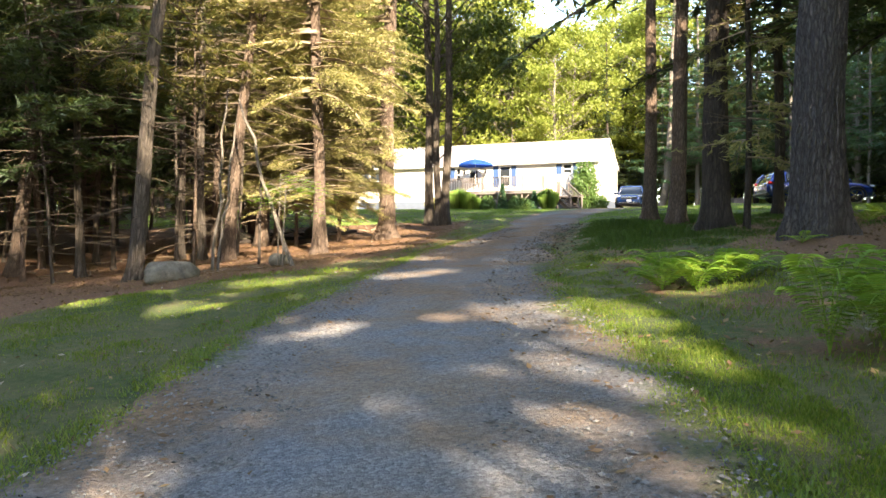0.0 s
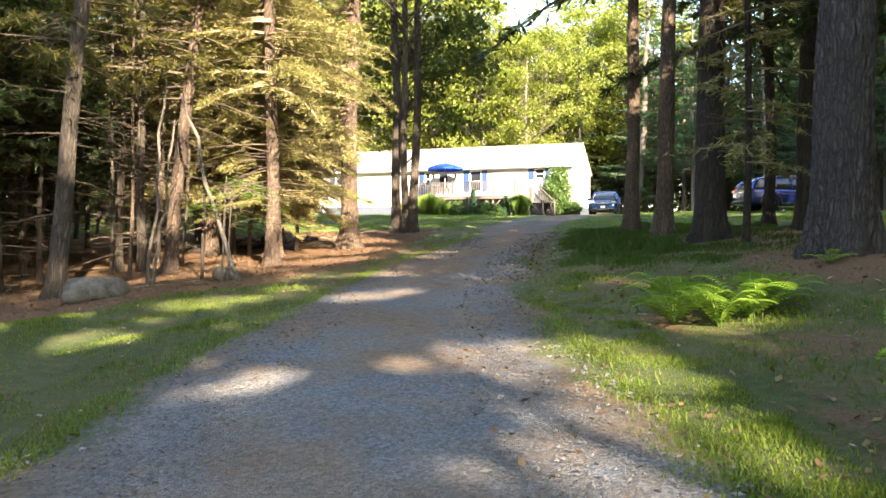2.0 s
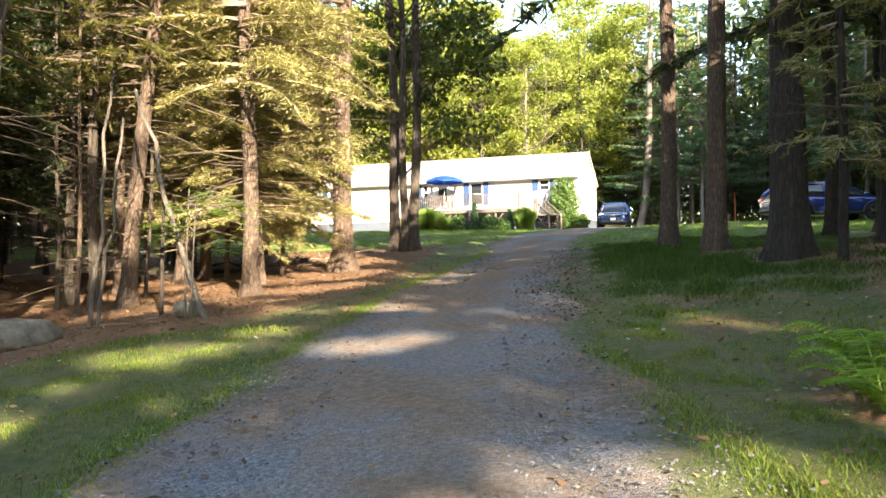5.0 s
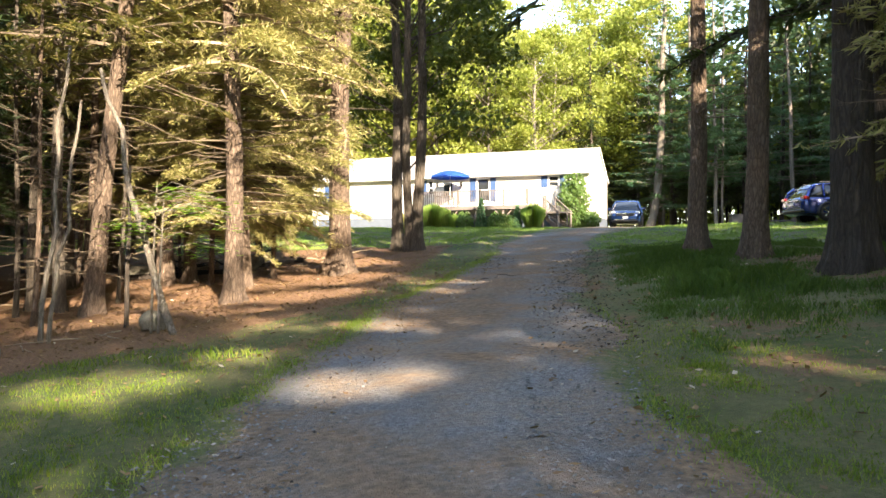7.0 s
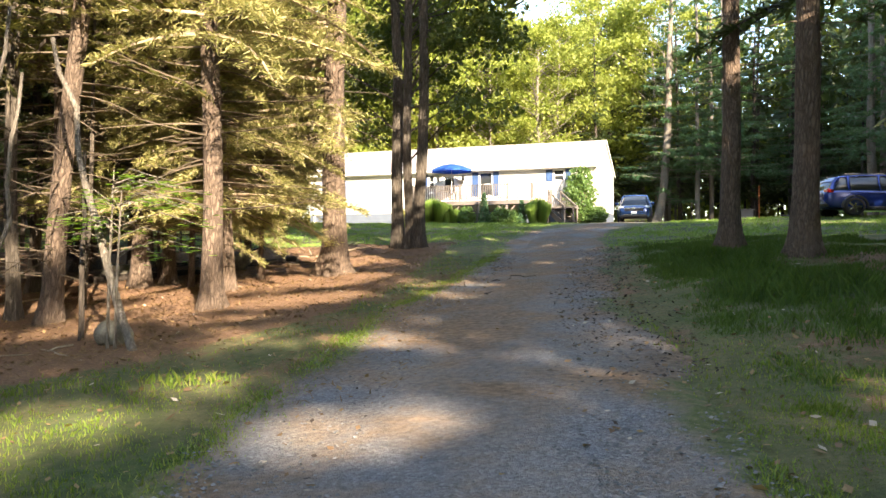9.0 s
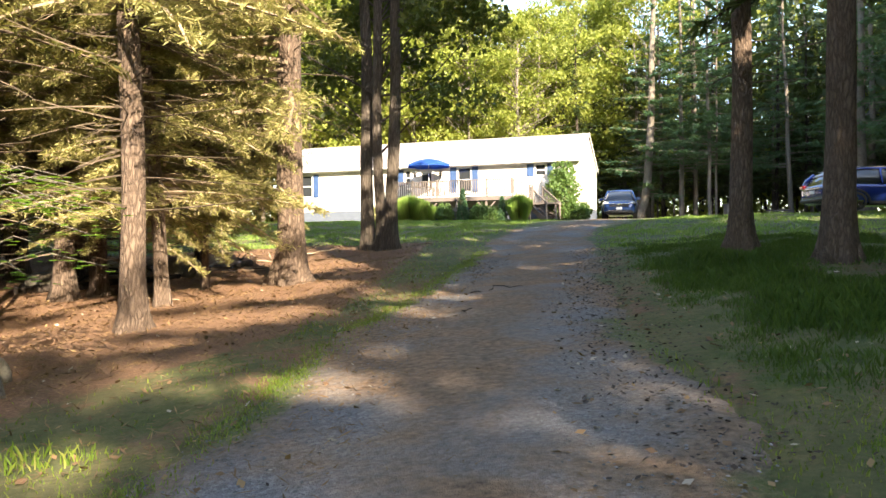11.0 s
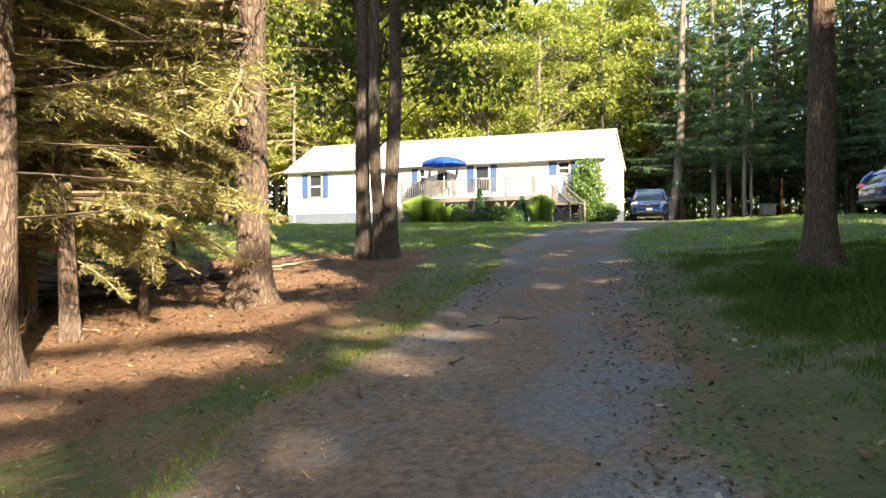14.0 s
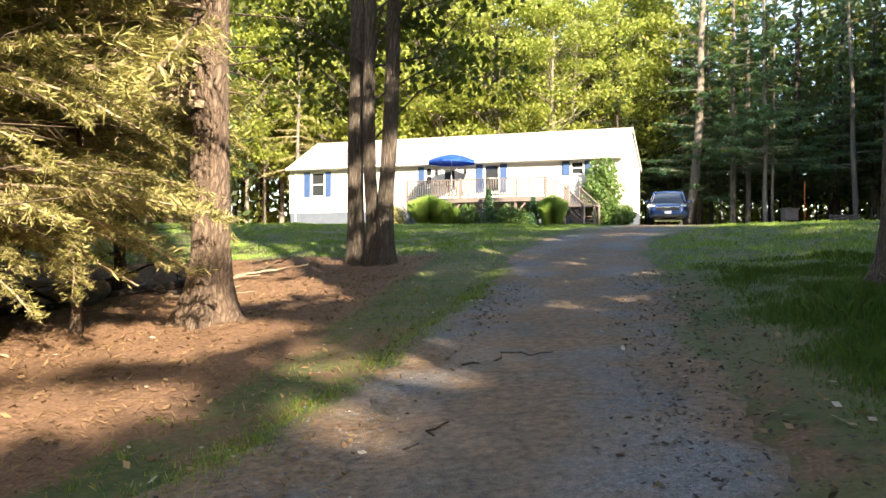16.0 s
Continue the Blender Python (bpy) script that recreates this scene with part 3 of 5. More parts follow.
tree("pine_tree", 5.42, 18.5, .29, 21, (.012, 0), BARK_DARK, "pine tree beside the driveway with bark darkened for shade", "tree", ("hemlock_shaded", 1), 1.3, "", (3.2, 8, 22, 1.6), 1.5, 40, .03, lift=3.0)
tree("pine_tree", 5.5, 22.3, .21, 19, (.03, .0), BARK_HEM, "slim pine with reddish flaky bark", "tree", ("hemlock_shaded", 2), 1.15, "", (3, 8, 20, 1.8), 1.6, 32, .03, lift=5.2)
tree("pine_tree", 5.52, 25.8, .20, 18, (.012, 0), BARK_HEM, "slim pine with sunlit orange-brown upper bark", "tree", ("hemlock_shaded", 3), 1.0, "", (3, 7, 16, 1.8), 1.7, 32, .03, lift=5.5)
tree("hemlock_tree", 5.75, 17.4, .075, 11, (.01, 0), BARK_DARK, "thin dark hemlock sapling among larger trunks", "tree", ("hemlock_far", 1), .6, "", (2, 5, 14, 1.0), 1.4, 10, .02)
# below the drive
tree("hemlock_tree", -2.78, 26.9, .255, 19, (.012, .0), BARK_HEM, "stout hemlock with flaky orange-brown bark and low sprays", "tree", ("hemlock_edge", 1), 1.1, "", (2.2, 5, 24, 1.2), 1.9, 40, .05, turn=0, lift=.9)
tree("hemlock_tree", -4.12, 22.1, .165, 17, (-.01, 0), BARK_HEM, HEM, "tree", ("hemlock_low", 2), .95, "", (1.5, 6, 60, 1.9), 1.6, 28, .03, lift=2.4)
tree("hemlock_tree", -4.38, 24.2, .115, 13, (-.06, 0), BARK_HEM, "leaning young hemlock with a crooked sunlit trunk", "tree", ("hemlock_low", 1), .75, "", (1.2, 5, 40, 1.8), 1.5, 18, .03)


def clump_of_stems(name, x, y, stems, material, label, crown, scale, lift):
    """Several trunks from one root."""
    t = thing(name, pose(x, y, gz(x, y)), label, "tree")
    for i, (dx, dy, r, lean) in enumerate(stems):
        o = part("trunk", trunk_mesh(r, 18, lean, material, 1.5, 28, 300 + i, .05, .035, step=.3), material, t)
        o.location = (dx, dy, 0)
    leaves, limbs = crown_kind(crown)
    for nm, me in (("crown", leaves), ("branchwork", limbs)):
        part(nm, me, None, t).matrix_local = pose(0, 0, lift) @ Matrix.Diagonal((scale, scale, scale, 1))
    return t


# Hemlocks added off to the right, to darken the verge with their shade.
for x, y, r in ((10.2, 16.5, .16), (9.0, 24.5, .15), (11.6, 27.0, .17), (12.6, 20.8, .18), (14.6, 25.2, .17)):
    tree("hemlock_tree", x, y, r, 16, (.005, 0), BARK_DARK, "dark-barked hemlock added to shade the verge beyond the driveway", "tree", ("hemlock_shaded", 1 + int(x * 10) % 3), 1.15, "shaded hemlocks", (2.5, 7, 16, 1.6), 1.5, 14, .03, lift=2.6)
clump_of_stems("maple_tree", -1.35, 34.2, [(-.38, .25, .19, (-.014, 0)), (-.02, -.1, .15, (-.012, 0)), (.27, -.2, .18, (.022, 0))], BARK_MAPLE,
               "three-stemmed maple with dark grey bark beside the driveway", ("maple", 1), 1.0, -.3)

# woodland below the drive: trunks that stand out, then the mass behind them
for x, y, r, h, lean, dead in (
        (-11.05, 19.5, .17, 15, (.16, 0), 26), (-9.17, 19.0, .10, 12, (-.01, 0), 40), (-7.2, 17.3, .17, 16, (.10, .0), 14),
        (-8.1, 22.7, .10, 13, (0, 0), 26), (-7.3, 22.1, .11, 14, (-.005, 0), 26), (-9.8, 30.6, .27, 18, (.0, 0), 26),
        (-6.4, 21.4, .16, 14, (.10, 0), 24), (-7.7, 29.0, .22, 17, (-.01, 0), 26), (-6.7, 26.0, .18, 16, (.01, 0), 22),
        (-6.3, 26.6, .14, 15, (0, 0), 22), (-12.4, 18.5, .20, 16, (.0, 0), 26), (-10.4, 22.5, .08, 12, (.01, 0), 26),
        (-12.0, 25.0, .13, 15, (.0, 0), 24), (-9.0, 26.2, .12, 14, (.02, 0), 24), (-5.6, 31.0, .10, 13, (-.02, 0), 20)):
    # Low boughs take the sunlit needles; deeper trees the half-lit or shaded ones.
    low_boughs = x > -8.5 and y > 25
    kind = ("hemlock_low", 1 + int(r * 100) % 2) if low_boughs else ("hemlock_mid", 1 + int(r * 100) % 2) if x > -8.5 else ("hemlock_shaded", 1 + int(abs(x) * 10) % 3)
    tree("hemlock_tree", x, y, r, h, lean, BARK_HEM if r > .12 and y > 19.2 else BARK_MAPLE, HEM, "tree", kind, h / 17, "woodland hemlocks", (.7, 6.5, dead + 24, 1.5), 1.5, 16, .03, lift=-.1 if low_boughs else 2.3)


def scatter(count, x0, x1, y0, y1, apart, seed, ok):
    g = np.random.default_rng(seed)
    got = []
    for _ in range(count * 30):
        p = np.array([g.uniform(x0, x1), g.uniform(y0, y1)])
        if ok(*p) and all((p[0] - q[0]) ** 2 + (p[1] - q[1]) ** 2 > apart ** 2 for q in got):
            got.append(p)
        if len(got) == count:
            break
    return got


def open_left(x, y):
    return x < -13.2 - max(0, (16 - y)) * .1 and not (36 < y < 82 and x > -15.5)


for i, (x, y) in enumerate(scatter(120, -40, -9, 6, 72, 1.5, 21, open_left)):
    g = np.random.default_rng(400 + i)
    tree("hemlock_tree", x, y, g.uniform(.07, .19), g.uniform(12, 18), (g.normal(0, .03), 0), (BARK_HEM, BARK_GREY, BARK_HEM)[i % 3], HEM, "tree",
         ("hemlock_shaded", 1 + i % 3), g.uniform(.8, 1.1), "woodland hemlocks", (.8, 6, 18, 1.5), 1.4, 8, .02, lift=.3)
for i, (x, y) in enumerate(scatter(34, -22, -9, 42, 76, 2.2, 22, lambda x, y: y > 62 - x * .5 + 8 or x < -18)):
    g = np.random.default_rng(500 + i)
    tree("hemlock_tree", x, y, g.uniform(.1, .22), g.uniform(14, 20), (g.normal(0, .02), 0), BARK_GREY, HEM, "tree", ("hemlock_far", 3 + i % 3), g.uniform(.9, 1.2), "woodland hemlocks", (1, 6, 10, 1.5), 1.4, 8, .02)

# behind the house: broad-leaved trees in the sun, pines to the side of the lawn
for i, (x, y) in enumerate(scatter(64, -34, 22, 76, 118, 3.0, 23, lambda x, y: y > 80 - .4 * x and not (x > 12 and y < 84))):
    g = np.random.default_rng(600 + i)
    tree("broadleaf_tree", x, y, g.uniform(.14, .26), g.uniform(15, 19), (g.normal(0, .02), 0), BARK_GREY, "broad-leaved tree with sunlit yellow-green crown", "tree",
         ("broad", 2 + i % 3), g.uniform(1.1, 1.45) * (.78 if 1 < x < 14 else 1), "trees behind the house", (0, 0, 0, 0), 1.4, 8, .02)
tree("pine_tree", 18.1, 76.5, .36, 22, (.03, 0), BARK_GREY, "pale-trunked pine with a curved base and layered boughs", "tree", ("pine", 2), 1.05, "", (2.5, 9, 10, 2.4), 1.5, 16, .03, -1.0, lift=-1.5)
for x, y, r, lean in ((21.7, 72.6, .16, (-.01, 0)), (22.3, 73.0, .10, (.012, 0)), (22.6, 78.5, .2, (0, 0)), (20.8, 76.5, .22, (0, 0)), (28.8, 74.6, .2, (-.03, 0)), (33.0, 72.0, .3, (0, 0)), (30.5, 66.0, .26, (0, 0)), (26.5, 60.0, .3, (0.0, 0)), (27.5, 52.0, .24, (0, 0)), (25.8, 46.0, .3, (.01, 0))):
    tree("pine_tree", x, y, r, 19, lean, BARK_GREY, "pale grey pine trunk at the edge of the woods", "tree", ("pine", 3), .95, "pines at the lawn edge", (3, 8, 8, 2), 1.4, 12, .02, lift=1.0)
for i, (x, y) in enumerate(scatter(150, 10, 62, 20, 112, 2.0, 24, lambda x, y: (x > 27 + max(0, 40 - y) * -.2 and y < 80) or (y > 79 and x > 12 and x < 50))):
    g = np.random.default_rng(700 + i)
    kind = ("hemlock_shaded", 1 + i % 3) if i % 4 else ("pine", 1 + i % 3)
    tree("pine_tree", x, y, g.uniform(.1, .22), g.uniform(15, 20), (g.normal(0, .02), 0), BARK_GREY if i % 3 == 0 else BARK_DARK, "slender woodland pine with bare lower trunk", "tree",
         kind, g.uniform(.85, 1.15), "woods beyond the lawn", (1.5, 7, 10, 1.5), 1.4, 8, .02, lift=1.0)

# Unseen pines added on the sunward side, so the right-hand woods fall in shade.
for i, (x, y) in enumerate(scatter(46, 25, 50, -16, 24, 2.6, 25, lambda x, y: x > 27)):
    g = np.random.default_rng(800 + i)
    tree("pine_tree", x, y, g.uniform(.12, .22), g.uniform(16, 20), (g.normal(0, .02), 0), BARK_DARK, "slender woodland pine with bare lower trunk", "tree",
         ("hemlock_shaded", 1 + i % 3), g.uniform(1.0, 1.25), "woods beyond the lawn", (0, 0, 0, 0), 1.4, 8, .02)

for i, (x, y) in enumerate(scatter(58, -24, -6.2, 17.6, 37, .95, 26, lambda x, y: x < -6.5 - max(0, 19 - y) * 1.2 and abs((x + 7.2)) + abs(y - 17.3) > 1.2)):
    g = np.random.default_rng(1300 + i)
    r = g.uniform(.035, .10)
    tree("hemlock_sapling", x, y, r, g.uniform(8, 13), (g.normal(0, .05), g.normal(0, .02)), (BARK_HEM, BARK_DARK, BARK_MAPLE)[i % 3], "slender woodland stem with bare drooping twigs", "tree",
         ("hemlock_shaded", 1 + i % 3) if i % 2 else None, .62, "woodland saplings", (.6, 5.5, 26, 1.2), 1.3, 8, .02, lift=1.2)

for x, y, h, s in ((-4.25, 26.3, 8.5, .55), (-5.45, 25.4, 8.0, .52)):
    tree("hemlock_tree", x, y, .06, h, (.0, 0), BARK_HEM, "young hemlock with feathery golden sprays to the ground", "tree", ("hemlock_low", 2), s, "woodland hemlocks", (.6, 3, 14, 1.0), 1.4, 10, .02, lift=.15)

# ---- house ----
def box(bm, lo, hi, bevel=0.0):
    m = Matrix.Translation([(a + b) / 2 for a, b in zip(lo, hi)]) @ Matrix.Diagonal([b - a for a, b in zip(lo, hi)] + [1])
    r = bmesh.ops.create_cube(bm, size=1, matrix=m)
    if bevel:
        es = list({e for v in r["verts"] for e in v.link_edges})
        bmesh.ops.bevel(bm, geom=es, offset=bevel, segments=1, affect='EDGES')
    return bm


def boxes(*pairs, bevel=0.0):
    bm = bmesh.new()
    for lo, hi in pairs:
        box(bm, lo, hi, bevel)
    return bm


def prism(bm, outline, y0, y1):
    """A solid from an outline in x and z."""
    a = [bm.verts.new((x, y0, z)) for x, z in outline]
    b = [bm.verts.new((x, y1, z)) for x, z in outline]
    n = len(a)
    bm.faces.new(a)
    bm.faces.new(b[::-1])
    for i in range(n):
        bm.faces.new((a[i], b[i], b[(i + 1) % n], a[(i + 1) % n]))
    bmesh.ops.recalc_face_normals(bm, faces=bm.faces)
    return bm


LEN, DEEP, Z0 = 19.76, 7.0, 4.0
HOUSE = pose(-9.43, 65.71, 0, 0, 0, -20)      # x along the front, y into the house
house = thing("house", HOUSE, "long single-storey white house with blue shutters", "house")
SK, EV, RG = 4.98, 7.67, 9.5


def wall_with_holes(u0, u1, z0, z1, holes):
    """Wall blocks round rectangular openings (a, b, bottom, top), 0.15 thick."""
    bm = bmesh.new()
    x = u0
    for a, b, lo, hi in sorted(holes):
        box(bm, (x, 0, z0), (a, .15, z1))
        box(bm, (a, 0, z0), (b, .15, lo))
        box(bm, (a, 0, hi), (b, .15, z1))
        x = b
    box(bm, (x, 0, z0), (u1, .15, z1))
    return bm


WINDOWS = [(1.46, 2.30, 5.97, 7.36), (8.80, 9.15, 6.5, 7.42), (12.28, 13.08, 5.98, 7.45), (17.1, 17.72, 6.8, 7.45)]
DOOR = (9.82, 10.62, 5.46, 7.38)
part("wall", wall_with_holes(0, LEN, SK, EV, WINDOWS + [DOOR]), SIDING, house)
part("wall", boxes(((0, DEEP - .15, SK), (LEN, DEEP, EV))), SIDING, house)
part("wall", boxes(((0, .15, SK), (.15, DEEP - .15, EV))), SIDING, house)
part("wall", boxes(((LEN - .15, .15, SK), (LEN, DEEP - .15, EV))), SIDING, house)
for u in (0, LEN - .12):
    bm = bmesh.new()
    a = [bm.verts.new((u + k, y, z)) for k in (0, .12) for y, z in ((0, EV), (DEEP, EV), (DEEP / 2, RG - .1))]
    for fc in ((0, 1, 2), (5, 4, 3), (0, 3, 4, 1), (1, 4, 5, 2), (2, 5, 3, 0)):
        bm.faces.new([a[i] for i in fc])
    bmesh.ops.recalc_face_normals(bm, faces=bm.faces)
    part("gable", bm, SIDING, house)
part("skirting", boxes(((-.0, .04, Z0 - .5), (LEN, DEEP - .04, SK))), SKIRT, house, "pale grey skirting panels")
part("floor", boxes(((.15, .15, SK + .02), (LEN - .15, DEEP - .15, SK + .1))), DARKVOID, house)
part("ceiling", boxes(((.15, .15, EV - .1), (LEN - .15, DEEP - .15, EV - .04))), TRIM, house)
over = .38
slope = (RG - EV) / (DEEP / 2)
for sgn in (0, 1):
    y0, y1 = (-over, DEEP / 2) if not sgn else (DEEP / 2, DEEP + over)
    za, zb = (EV - over * slope, RG) if not sgn else (RG, EV - over * slope)
    bm = bmesh.new()
    q = [bm.verts.new((x, y, z + dz)) for dz in (0.06, .16) for x, y, z in ((-.05, y0, za), (LEN + .05, y0, za), (LEN + .05, y1, zb), (-.05, y1, zb))]
    for fc in ((3, 2, 1, 0), (4, 5, 6, 7), (0, 1, 5, 4), (1, 2, 6, 5), (2, 3, 7, 6), (3, 0, 4, 7)):
        bm.faces.new([q[i] for i in fc])
    roof = part("roof", bm, SHINGLE, house, "pale shingled roof slope")
part("soffit", boxes(((-.04, -over + .02, EV - .16), (LEN + .04, -.004, EV - .12))), TRIM, house)
part("gutter", boxes(((-.06, -over - .10, EV - .13), (LEN + .06, -over, EV - .01)), bevel=.02), TRIM, house, "white rain gutter")
for u in (.35, LEN - .35):
    part("downspout", boxes(((u, -.09, SK - .5), (u + .08, -.01, EV - .17)), bevel=.01), TRIM, house)
for u in (-.03, LEN - .1):
    part("corner_trim", boxes(((u, -.03, SK), (u + .13, -.003, EV - .17))), TRIM, house)
for u in (-.081, LEN + .051):
    for y0, z0, y1, z1 in ((-over, EV - over * slope, DEEP / 2, RG), (DEEP / 2, RG, DEEP + over, EV - over * slope)):
        bm = bmesh.new()
        k = [bm.verts.new((u + w, y, z + h)) for w in (0, .03) for y, z, h in ((y0, z0, 0), (y1, z1, 0), (y1, z1, .17), (y0, z0, .17))]
        for fc in ((0, 1, 2, 3), (7, 6, 5, 4), (0, 4, 5, 1), (1, 5, 6, 2), (2, 6, 7, 3), (3, 7, 4, 0)):
            bm.faces.new([k[i] for i in fc])
        bmesh.ops.recalc_face_normals(bm, faces=bm.faces)
        part("bargeboard", bm, TRIM, house)


def window(a, b, lo, hi, bars):
    w = part("window", boxes(((a - .07, -.03, lo - .07), (b + .07, .0, lo)), ((a - .07, -.03, hi), (b + .07, .0, hi + .07)), ((a - .07, -.03, lo), (a, .0, hi)), ((b, -.03, lo), (b + .07, .0, hi))), TRIM, house, "white window frame")
    mid = (lo + hi) / 2
    part("sash", boxes(((a, .03, mid - .03), (b, .08, mid + .03)), ((a, .03, lo), (a + .04, .08, hi)), ((b - .04, .03, lo), (b, .08, hi)), ((a + .04, .03, lo), (b - .04, .08, lo + .04)), ((a + .04, .03, hi - .04), (b - .04, .08, hi))), TRIM, w)
    for z0, z1 in ((lo + .04, mid - .03), (mid + .03, hi - .04)):
        g = part("pane", boxes(((a + .04, .05, z0), (b - .04, .056, z1))), GLASS, w)
    for i in range(bars):
        x = a + .04 + (b - a - .08) * (i + .5) / bars
        part("blind_slat", boxes(((x - .035, .10, mid + .03 if bars == 6 else lo + .05), (x + .035, .105, hi - .05))), PLASTIC, w)


for (a, b, lo, hi), bars in zip(WINDOWS, (0, 0, 0, 0)):
    window(a, b, lo, hi, bars)
    if b - a > .6:
        sides = ((a - .50, a - .10), (b + .10, b + .48))
    else:
        sides = ((a - .45, a - .10),)
    for s0, s1 in sides:
        sh = part("shutter", boxes(((s0, -.045, lo - .04), (s1, -.004, hi + .04))), SHUTTER, house, "blue louvred shutter")
        for k in range(9):
            z = lo + (hi - lo) * (k + .5) / 9
            part("slat", boxes(((s0 + .06, -.06, z - .04), (s1 - .06, -.046, z + .03))), SHUTTER, sh)
# curtain strips and window bars seen behind the large pane
for a, b, lo, hi in (WINDOWS[2], WINDOWS[0]):
    for i in range(7):
        x = a + .06 + (b - a - .12) * (i + .5) / 7
        part("blind_slat", boxes(((x - .03, .11, (lo + hi) / 2 + .06 if a < 5 else lo + .05), (x + .03, .115, hi - .05))), PLASTIC, house)
d = part("door", boxes(((DOOR[0], .02, DOOR[2] - .05), (DOOR[1], .07, DOOR[3])), bevel=.005), TRIM, house, "white front door with a window")
part("door_window", boxes(((DOOR[0] + .1, .012, 6.3), (DOOR[1] - .1, .018, 7.25))), GLASS, d)
part("door_frame", boxes(((DOOR[0] - .08, -.03, 5.48), (DOOR[0], 0, DOOR[3] + .08)), ((DOOR[1], -.03, 5.48), (DOOR[1] + .08, 0, DOOR[3] + .08)), ((DOOR[0], -.03, DOOR[3]), (DOOR[1], 0, DOOR[3] + .08))), TRIM, house)
for u in (9.5, 11.2):
    part("wall_lamp", boxes(((u - .06, -.14, 7.0), (u + .06, -.004, 7.32)), bevel=.03), BLACKTRIM, house)

# ---- deck and steps ----
deck = thing("deck", HOUSE, "raised wooden deck with white-painted railing along the house", "deck")
D0, D1, DF, DZ = 8.9, 16.45, -3.0, 5.46
n = int((D1 - D0) / .14)
for i in range(n):
    u = D0 + i * .14
    part("plank", boxes(((u, DF, DZ - .035), (u + .133, -.02, DZ))), DECKWOOD, deck)
part("rim_board", boxes(((D0, DF - .04, DZ - .24), (D1, DF - .001, DZ + .0)), bevel=.004), DECKWOOD, deck, "pale grey rim board")
part("rim_board", boxes(((D1, DF, DZ - .24), (D1 + .04, -.02, DZ)), bevel=.004), DECKWOOD, deck)
for u in (D0 + .1, 11.3, 13.0, 14.8, D1 - .12):
    part("post", boxes(((u, DF + .05, Z0 - .6), (u + .12, DF + .17, DZ - .24))), DECKWOOD, deck)
    for sgn in (-1, 1):
        bm = boxes(((-.04, -.03, 0), (.04, .03, .75)))
        o = part("brace", bm, DECKWOOD, deck)
        o.matrix_local = pose(u + .06 + sgn * .02, DF + .11, DZ - .85, 0, sgn * 42, 0)


def railing(owner, p, q, zp, zq, posts):
    """Railing between two points of the deck's plan."""
    p, q = Vector((*p, zp)), Vector((*q, zq))
    d = q - p
    L = math.hypot(d.x, d.y)
    ang = math.degrees(math.atan2(d.y, d.x))
    tilt = -math.degrees(math.atan2(d.z, L))
    full = d.length
    for z, h in ((.92, .05), (.10, .045)):
        o = part("rail", boxes(((0, -.04, 0), (full, .04, h)), bevel=.006), DECKWOOD, owner)
        o.matrix_local = pose(p.x, p.y, p.z + z, 0, tilt, ang)
    k = max(int(L / .13), 2)
    me = None
    for i in range(k):
        f = (i + .5) / k
        if me is None:
            o = part("baluster", boxes(((-.026, -.026, .12), (.026, .026, .93))), DECKWOOD, owner)
            me = o.data
        else:
            o = part("baluster", me, None, owner)
        o.location = p + d * f
    for f in posts:
        o = part("rail_post", boxes(((-.045, -.045, -.2), (.045, .045, 1.03)), bevel=.008), DECKWOOD, owner)
        o.location = p + d * f


railing(deck, (D0, DF + .05), (D1 - .05, DF + .05), DZ, DZ, (0, .2, .4, .6, .8, 1))
railing(deck, (D1 - .05, DF + .05), (17.5, DF + .4), DZ, DZ - .45, (1,))
part("landing", boxes(((D1 + .05, DF + .3, DZ - .55), (18.9, -.8, DZ - .45)), bevel=.005), DECKWOOD, deck)
for u in (16.8, 18.75):
    part("landing_leg", boxes(((u, DF + .35, Z0 - .6), (u + .1, DF + .45, DZ - .55))), DECKWOOD, deck)

STAIR = pose(6.8, 56.85, 0, 0, 0, 30)     # x across, -y down the flight
stair = thing("wooden_steps", STAIR, "wooden steps with railings leading up to the deck", "steps")
SG, SW, RUN = gz(7.3, 56.9) , .95, .25
for i in range(6):
    part("tread", boxes(((0, i * RUN, SG + .16 * (i + 1) - .04), (SW, i * RUN + .27, SG + .16 * (i + 1))), bevel=.004), DECKWOOD, stair)
for x in (-.04, SW):
    bm = bmesh.new()
    o = prism(bm, [(-.02, SG - .1), (.25, SG - .1), (1.6, SG + .80), (1.6, SG + 1.02), (-.02, SG + .14)], x, x + .04)
    bmesh.ops.rotate(bm, cent=(0, 0, 0), matrix=Matrix.Rotation(math.pi / 2, 3, 'Z'), verts=bm.verts)
    ob = part("stringer", bm, DECKWOOD, stair)
    ob.location = (2 * x + .04, 0, 0)
for x in (0, SW):
    for y, z in ((-.02, SG), (1.5, SG + .98)):
        part("newel_post", boxes(((x - .05, y - .05, z - .2 if y < 0 else SG - .3), (x + .05, y + .05, z + 1.1)), bevel=.01), DECKWOOD, stair)
    for z, hgt in ((.98, .07), (.25, .05)):
        o = part("handrail", boxes(((-.03, 0, 0), (.03, 1.82, hgt))), DECKWOOD, stair)
        o.matrix_local = pose(x, -.02, SG + z, math.degrees(math.atan2(.98, 1.52)), 0, 0)
    for i in range(9):
        y = .1 + i * .155
        part("baluster", boxes(((x - .018, y - .018, SG + .25 + y * .645), (x + .018, y + .018, SG + 1.0 + y * .645))), DECKWOOD, stair)

# ---- deck furniture ----
def in_house(u, v, z, turn=0):
    return HOUSE @ pose(u, v, z, 0, 0, turn)


